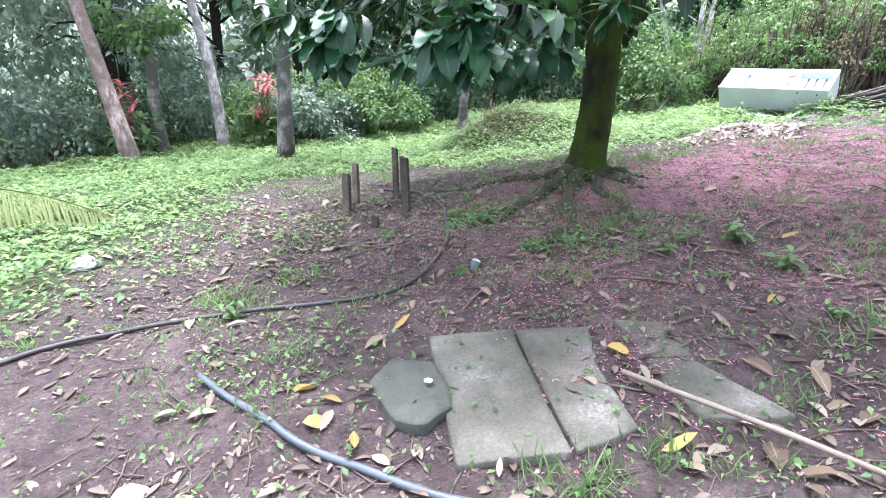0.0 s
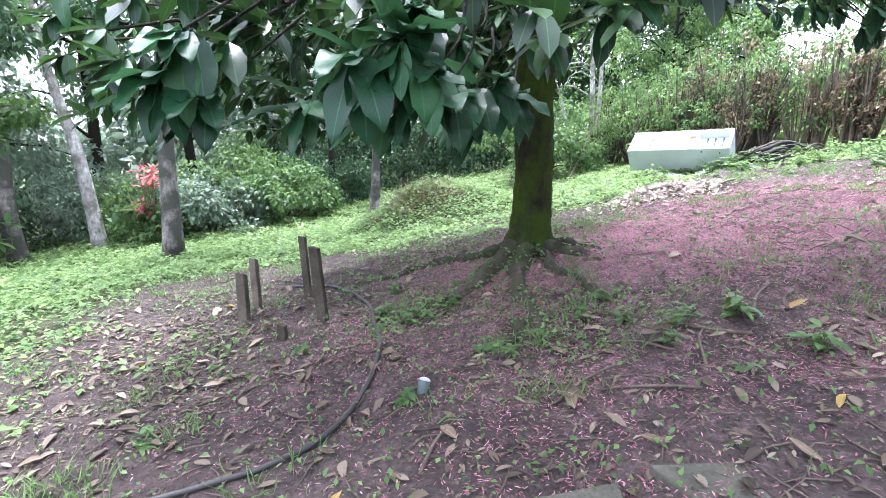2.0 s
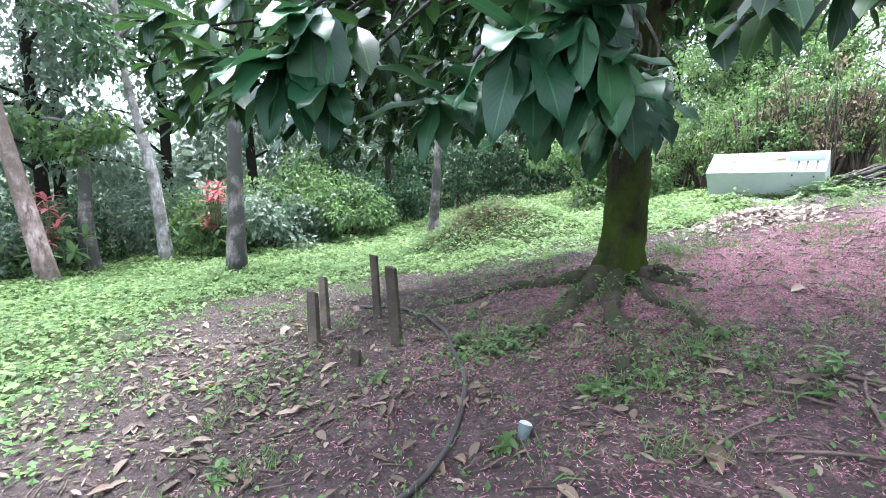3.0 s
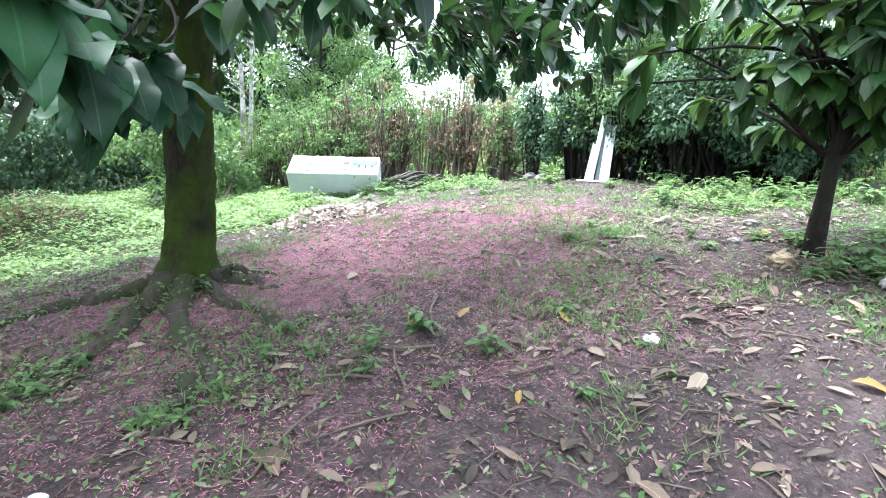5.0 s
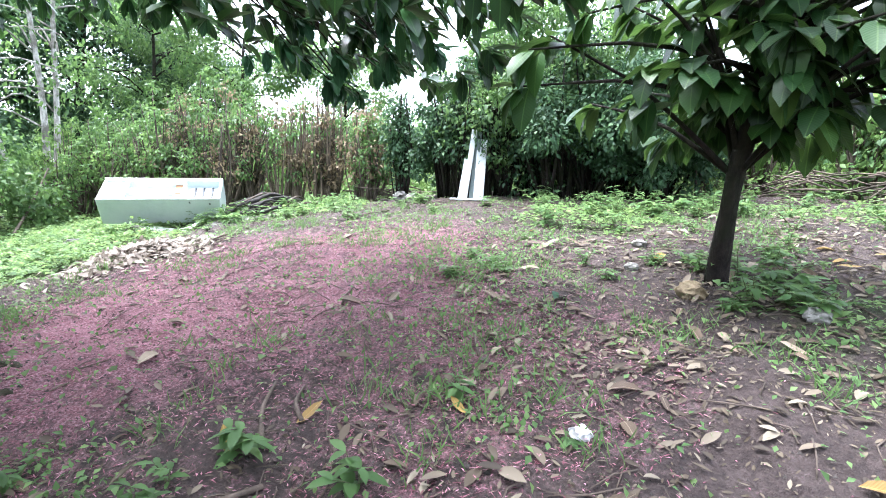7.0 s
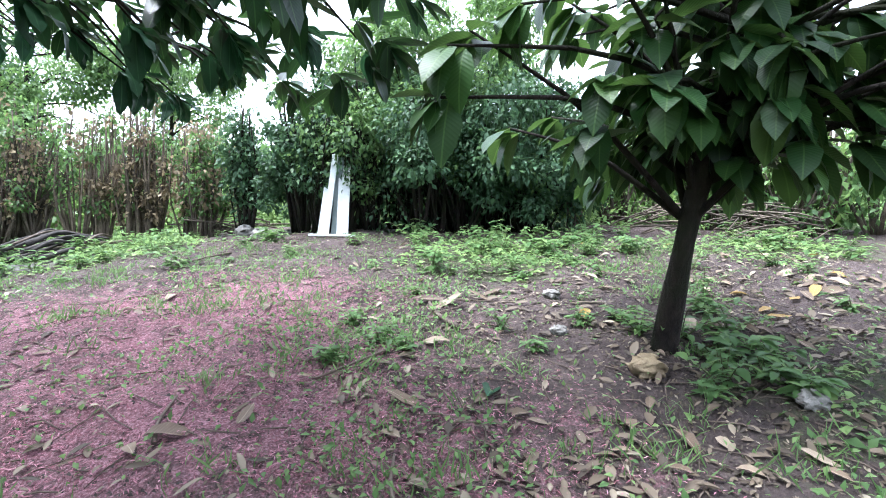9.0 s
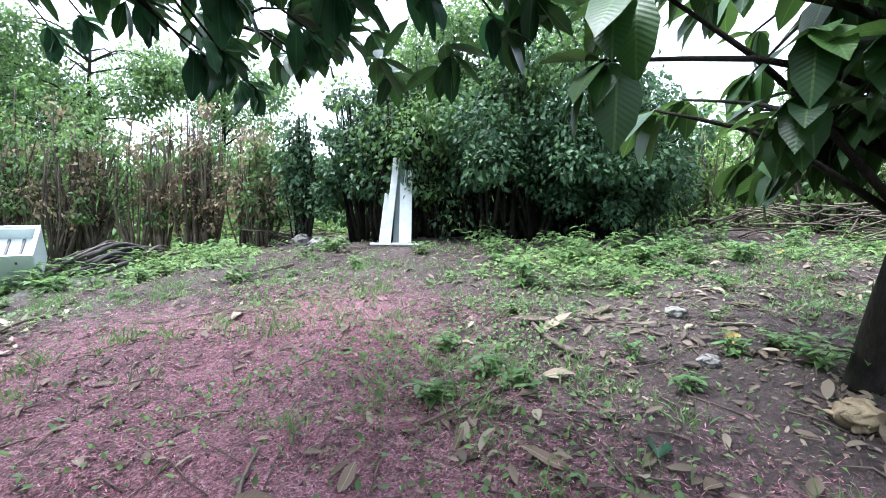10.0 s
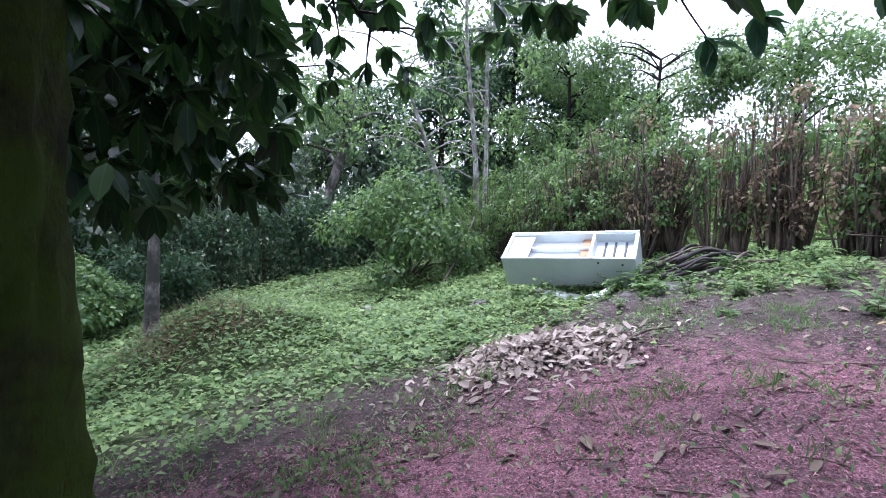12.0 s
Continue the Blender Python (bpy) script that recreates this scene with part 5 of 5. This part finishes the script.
LEAF_MESHES = {}
for key, mat in (("brown", LITTER_ONE), ("yellow", YELLOW_LEAF), ("green", BROAD_LEAF_ONE)):
    LEAF_MESHES[key] = []
    for k in range(5):
        v, f, u = blades([(0, -0.5, 0)], [(0, 1, 0)], [(0, 0, 1)], 1.0, 0.17 + 0.025 * k, "full", -0.15 + 0.1 * k, 0.2 + 0.12 * k)
        v[:, 2] += 0.05 * np.sin(5 * v[:, 1] + k)
        o = raw("fallen_leaf", v, f, mat, None, u)
        LEAF_MESHES[key].append(o.data)
        bpy.data.objects.remove(o)


def fallen_leaf(x, y, length, key="brown", turn=None):
    nor = unit(slope_normal(np.array([x]), np.array([y]))[0] + 0.15 * rand_unit(1)[0])
    a = rng.uniform(0, 6.28) if turn is None else turn
    d = np.array([math.cos(a), math.sin(a), 0])
    d = unit(d - nor * (d @ nor))
    ob = single_leaf(spot(x, y, 0.018), d, nor, length, None, LEAF_MESHES[key], "fallen_leaf")
    words = {"brown": "curled dry brown fallen leaf on the soil", "yellow": "yellow fallen leaf on the soil", "green": "fresh green leaf lying on the soil"}
    return tagged(ob, words[key], "leaf", "fallen leaves")


for x, y, ln, key in ((2.46, 3.46, 0.15, "yellow"), (2.16, 3.61, 0.14, "yellow"), (2.84, 1.48, 0.15, "yellow"), (4.11, 2.87, 0.17, "green"), (-0.38, 1.85, 0.13, "yellow"), (-0.52, 2.15, 0.15, "yellow"), (-0.36, 2.0, 0.12, "yellow"), (-0.2, 1.75, 0.13, "yellow"), (1.05, 1.62, 0.15, "yellow"), (1.0, 2.25, 0.13, "yellow"), (2.75, 2.9, 0.12, "yellow"), (1.35, 1.55, 0.2, "brown"), (-0.95, 1.95, 0.14, "brown"), (-1.0, 1.5, 0.16, "brown"), (0.45, 1.4, 0.15, "brown"), (1.55, 2.06, 0.15, "brown"), (1.75, 1.95, 0.14, "brown"), (3.95, 3.25, 0.2, "brown"), (4.6, 3.25, 0.18, "brown"), (5.2, 3.3, 0.22, "brown"), (5.35, 3.1, 0.2, "brown"), (5.25, 3.45, 0.24, "brown"), (5.6, 3.05, 0.2, "brown"), (3.5, 4.1, 0.2, "brown"), (1.0, 3.15, 0.17, "brown"), (-0.25, 2.6, 0.16, "brown"), (0.15, 3.35, 0.12, "brown")):
    fallen_leaf(x, y, ln, key)
for x, y in scatter(200, litter_density, (-3.5, 1.0, 7.5, 7)):
    fallen_leaf(x, y, rng.uniform(0.07, 0.15), "yellow" if rng.random() < 0.05 else "brown")
for x, y in scatter(60, lambda x, y: np.exp(-((x - 6.2) ** 2 / 2.4 + (y - 0.9) ** 2 / 1.0)), (3.5, -1.2, 9, 2.6)):
    fallen_leaf(x, y, rng.uniform(0.1, 0.2), "yellow" if rng.random() < 0.3 else "brown")

# twigs
parts = []
for x, y in scatter(1500, lambda x, y: np.clip(0.2 + litter_density(x, y), 0, 1) * (1 - zones(x, y)[1]), (-3, 1, 8.5, 8.5)):
    a, ln = rng.uniform(0, 3.14), rng.uniform(0.06, 0.3)
    e = np.array([math.cos(a), math.sin(a)]) * ln / 2
    m = rng.normal(size=2) * 0.02
    parts.append(tube([spot(x - e[0], y - e[1], 0.007), spot(x + m[0], y + m[1], 0.012), spot(x + e[0], y + e[1], 0.006)], [0.004, 0.0035, 0.002], 4))
tagged(grown("twig_litter", joined(*parts), TWIG), "many thin dry twigs strewn on the soil", "twigs", kind="stuff")
for x, y, a, ln, r in ((2.42, 3.66, 0.7, 0.42, 0.012), (2.52, 3.56, 0.75, 0.3, 0.012), (0.35, 3.0, 0.9, 0.35, 0.008), (1.5, 3.45, 2.2, 0.4, 0.009), (1.8, 3.3, 1.0, 0.4, 0.01), (1.95, 3.42, 2.6, 0.34, 0.011), (1.15, 3.2, 0.3, 0.5, 0.008), (1.35, 3.05, 2.8, 0.45, 0.008), (4.3, 3.6, 2.4, 0.5, 0.01), (3.6, 4.2, 0.5, 0.4, 0.01), (5.0, 3.3, 0.6, 0.5, 0.018), (4.7, 7.0, 0.2, 0.7, 0.014), (3.6, 7.9, 1.0, 1.1, 0.016), (6.4, 6.2, 2.5, 0.6, 0.014), (7.0, 5.9, 0.2, 0.5, 0.012), (0.85, 2.05, 2.6, 0.4, 0.006), (3.4, 3.1, 0.4, 0.4, 0.009)):
    e = np.array([math.cos(a), math.sin(a)]) * ln / 2
    n2 = np.array([-math.sin(a), math.cos(a)]) * 0.03
    line = curve_points([spot(x - e[0], y - e[1], r), spot(x + n2[0], y + n2[1], r + 0.012), spot(x + e[0], y + e[1], r)], 8)
    tagged(grown("stick", tube(line, np.linspace(r, 0.6 * r, 8), 7, 0.08), TWIG), "dry grey brown stick on the ground", "stick", "sticks")


# small plants
def plant(x, y, height, leaves, size, mat=WEED_LEAF, label="small green weed with pointed leaves", spread=1.3, ratio=0.42):
    height = height * 0.75
    pl = tagged(bare("weed_plant"), label, "weed", "weeds in the clearing")
    b = spot(x, y, -0.01)
    stems, P, D, N = [], [], [], []
    for _ in range(max(2, leaves // 7)):
        a = rng.uniform(0, 6.28)
        t = b + np.array([math.cos(a) * spread * height * rng.random(), math.sin(a) * spread * height * rng.random(), height * rng.uniform(0.5, 1)])
        line = curve_points([b, b * 0.5 + t * 0.5 + (0, 0, 0.1 * height), t], 6)
        stems.append(tube(line, np.linspace(0.004, 0.002, 6), 4))
        for i in range(1, 6):
            for s in (0, 1):
                q = rng.uniform(0, 6.28)
                P.append(line[i])
                D.append((math.cos(q), math.sin(q), rng.uniform(-0.1, 0.5)))
                N.append(UP + 0.3 * rand_unit(1)[0])
    L = size * rng.uniform(0.6, 1.2, len(P))
    grown("stem", joined(*stems), GREEN_STEM, pl)
    tagged(grown("foliage", blades(P, D, np.array(N), L, L * ratio * 0.5, "full", 0.35), mat, pl), kind="stuff")
    return pl


GRASS = []


def tuft(x, y, height, n, spread=0.06):
    P = np.column_stack([rng.normal(x, spread, n), rng.normal(y, spread, n)])
    D = unit(rand_unit(n) * (0.8, 0.8, 0) + UP)
    L = height * rng.uniform(0.5, 1.2, n)
    GRASS.append(blades(on_ground(P, -0.01), D, unit(rand_unit(n) * (1, 1, 0.2)), L, 0.003 + 0.01 * height, "thin", rng.uniform(0.2, 0.7, n)))


for x, y, hh, n, s in ((2.17, 3.55, 0.16, 21, 0.10), (2.24, 3.02, 0.14, 21, 0.10), (1.82, 3.05, 0.08, 14, 0.07), (2.9, 2.95, 0.12, 14, 0.09), (1.6, 3.35, 0.16, 21, 0.06), (1.75, 3.5, 0.17, 21, 0.065), (1.55, 3.75, 0.15, 21, 0.055), (1.95, 3.65, 0.15, 14, 0.065), (1.4, 3.95, 0.13, 21, 0.05), (1.7, 4.2, 0.14, 28, 0.06), (0.85, 3.75, 0.12, 35, 0.06), (0.75, 3.9, 0.12, 28, 0.06), (0.7, 4.75, 0.14, 28, 0.06), (0.95, 5.1, 0.14, 28, 0.06), (1.15, 5.3, 0.16, 28, 0.06), (0.35, 4.6, 0.14, 28, 0.07), (0.5, 4.55, 0.12, 28, 0.06), (0.15, 4.9, 0.14, 28, 0.06), (1.5, 5.02, 0.2, 21, 0.08), (0.2, 3.5, 0.1, 14, 0.08), (0.25, 5.3, 0.14, 28, 0.06), (-1.2, 2.85, 0.16, 21, 0.07), (-0.4, 4.3, 0.1, 21, 0.06), (-1.1, 3.5, 0.14, 21, 0.06), (2.1, 2.4, 0.1, 21, 0.06), (2.72, 2.42, 0.08, 14, 0.06), (4.3, 3.75, 0.14, 35, 0.07), (4.6, 3.6, 0.16, 35, 0.07), (4.95, 3.9, 0.16, 35, 0.07), (4.45, 3.4, 0.12, 28, 0.06), (5.0, 2.4, 0.16, 35, 0.07), (4.6, 1.75, 0.18, 35, 0.08), (4.4, 1.6, 0.18, 35, 0.08), (5.3, 1.6, 0.25, 42, 0.1), (4.2, 1.9, 0.14, 28, 0.07), (5.1, 2.2, 0.14, 35, 0.06), (7.0, 6.1, 0.2, 28, 0.07), (7.4, 4.9, 0.22, 35, 0.08), (6.6, 5.3, 0.2, 42, 0.08), (7.8, 6.3, 0.3, 42, 0.1), (6.1, 6.3, 0.2, 35, 0.08)):
    plant(x, y, hh, n, s)
for x, y in scatter(60, lambda x, y: np.clip((0.2 + 0.8 * (zones(x, y)[1] > 0.3)) * (zones(x, y)[0] < 0.25), 0, 1), (3.5, 1.0, 9, 9)):
    plant(x, y, rng.uniform(0.08, 0.24), 28, rng.uniform(0.04, 0.07))
for x, y in scatter(46, lambda x, y: np.clip(0.9 * np.exp(-((x - 7.4) ** 2 / 1.6 + (y - 3.1) ** 2 / 1.8)) + np.exp(-((x - 7.0) ** 2 / 1.4 + (y - 8.2) ** 2 / 1.6)), 0, 1), (5.5, 1.0, 9.2, 10)):
    plant(x, y, rng.uniform(0.22, 0.42), 42, rng.uniform(0.08, 0.12))
for x, y in scatter(34, lambda x, y: np.clip(np.exp(-((x - 7.2) ** 2 / 3.0 + (y - 0.6) ** 2 / 1.2)) + np.exp(-((x - 4.5) ** 2 / 0.4 + (y - 1.3) ** 2 / 0.3)), 0, 1), (4, -1.2, 9.4, 2.6)):
    plant(x, y, rng.uniform(0.16, 0.36), 42, rng.uniform(0.06, 0.11))
for x, y in scatter(330, lambda x, y: np.clip(0.5 - 0.4 * zones(x, y)[1], 0, 1) * (patchy(x, y, 1.5) > 0.45), (-2.6, 1.4, 7.5, 7.8)):
    tuft(x, y, rng.uniform(0.05, 0.14), int(rng.integers(12, 34)))
for x, y in ((0.55, 1.48), (0.75, 1.52), (0.98, 1.58), (0.66, 1.42)):
    tuft(x, y, 0.13, 44, 0.05)
tagged(grown("grass", joined(*GRASS), WEED_LEAF), "tufts of thin green grass on the soil", "grass", kind="stuff")
p = scatter(1500, lambda x, y: np.clip(np.exp(-((x - 0.95) ** 2 / 0.35 + (y - 10.75) ** 2 / 0.2)), 0, 1), (-1, 9.5, 3, 12))
L = rng.uniform(0.15, 0.42, len(p))
tagged(grown("dry_grass", blades(on_ground(p), unit(rand_unit(len(p)) + UP * 0.3), unit(rand_unit(len(p)) + UP), L, 0.005, "thin", 0.6), DRY_FOLIAGE), "patch of dry straw coloured grass on the mound", "grass", kind="stuff")

# ---- odd things ----
cup = tagged(bare("plastic_cup"), "crushed pale plastic cup half sunk in soil", "cup")
b = spot(0.32, 3.56)
grown("cup_wall", tube([b + (0, 0, -0.02), b + (0.01, 0.01, 0.03), b + (0.02, 0.02, 0.065)], [0.026, 0.030, 0.034], 16, 0.08, False), GREY_BOARD, cup)
bm = bmesh.new()
bmesh.ops.create_circle(bm, cap_ends=True, segments=16, radius=0.033, matrix=pose(b[0] + 0.02, b[1] + 0.02, b[2] + 0.062, 10, 12, 0))
part("rim", bm, RAG, bpy.data.objects["cup_wall"])


def crumpled(name, x, y, size, flat, mat, label, cat, up=0.0):
    bm = bmesh.new()
    bmesh.ops.create_icosphere(bm, subdivisions=4, radius=size)
    for v in bm.verts:
        v.co += noise.noise_vector(v.co * (2.2 / size) + Vector((x, y, 0))) * size * 0.45
        v.co.z *= flat
    bmesh.ops.transform(bm, matrix=pose(*spot(x, y, size * flat * 0.55 + up), 0, 0, 30), verts=bm.verts)
    return tagged(part(name, bm, mat, smooth=True), label, cat)


crumpled("rag", -2.92, 3.86, 0.095, 0.7, RAG, "crumpled dirty white cloth on the weeds", "rag")
crumpled("paper", 2.79, 2.39, 0.04, 0.7, RAG, "small crumpled white scrap on the soil", "paper")
crumpled("coconut_husk", 4.47, 2.12, 0.085, 0.75, HUSK, "dry yellowish coconut husk under the small tree", "coconut husk")
for x, y, s in ((5.6, 2.6, 0.06), (4.9, 2.55, 0.05), (4.2, 1.5, 0.06), (8.3, 6.7, 0.13), (8.6, 6.9, 0.1), (8.7, 7.2, 0.14), (8.1, 6.4, 0.09), (4.25, 14.7, 0.2), (3.3, 11.5, 0.12), (5.2, 9.6, 0.12), (4.6, 10.1, 0.1)):
    crumpled("stone", x, y, s, 0.7, STONE, "grey stone half sunk in the ground", "stone")

# yellowing palm frond at the edge of the grove
fr = tagged(bare("palm_frond"), "yellowing fallen palm frond on the weeds", "palm frond")
line = curve_points([spot(-6.3, 4.7, 0.25), spot(-5.3, 4.95, 0.52), spot(-4.4, 5.15, 0.38), spot(-3.55, 5.25, 0.04)], 80)
grown("midrib", tube(line, np.linspace(0.018, 0.004, 80), 6), FROND, fr)
t = np.repeat(np.arange(4, 78), 2)
s = np.tile([1.0, -1.0], 74)
way = unit(np.column_stack([np.full(len(t), 0.75), s * 0.75, np.full(len(t), -0.55)]) + 0.08 * rand_unit(len(t)))
ln = 0.9 * np.sin(np.pi * (0.12 + 0.82 * t / 80)) + 0.1
nor = unit(UP + 0.2 * rand_unit(len(t)))
for k in range(len(t)):
    grown("leaflet", blades([line[t[k]]], [way[k]], nor[k:k + 1], ln[k], 0.012, "full", 0.25, 0.3), FROND, fr)

# brush heaps by the hedge
for cx, cy, n, rr in ((9.4, 1.0, 34, 0.6), (9.1, 0.0, 40, 0.8), (9.4, 7.9, 40, 0.6)):
    hp = []
    for _ in range(n):
        a, e = rng.uniform(0, 6.28), rng.uniform(-0.2, 0.35)
        c = np.array([cx, cy]) + rng.normal(size=2) * rr * 0.4
        ln = rng.uniform(0.4, 1.1)
        z = 0.05 + 0.4 * rng.random() * math.exp(-((c[0] - cx) ** 2 + (c[1] - cy) ** 2) / rr ** 2)
        dd = np.array([math.cos(a), math.sin(a), e]) * ln / 2
        m = spot(*c, z)
        lo, hi = m - dd, m + dd
        for q in (lo, hi):
            q[2] = max(q[2], float(land(q[0], q[1])) + 0.01)
        hp.append(tube([lo, m + (0, 0, 0.04), hi], [0.012, 0.01, 0.006], 4))
    tagged(grown("brush_heap", joined(*hp), STEM), "heap of cut dry grey branches", "brush", kind="stuff")
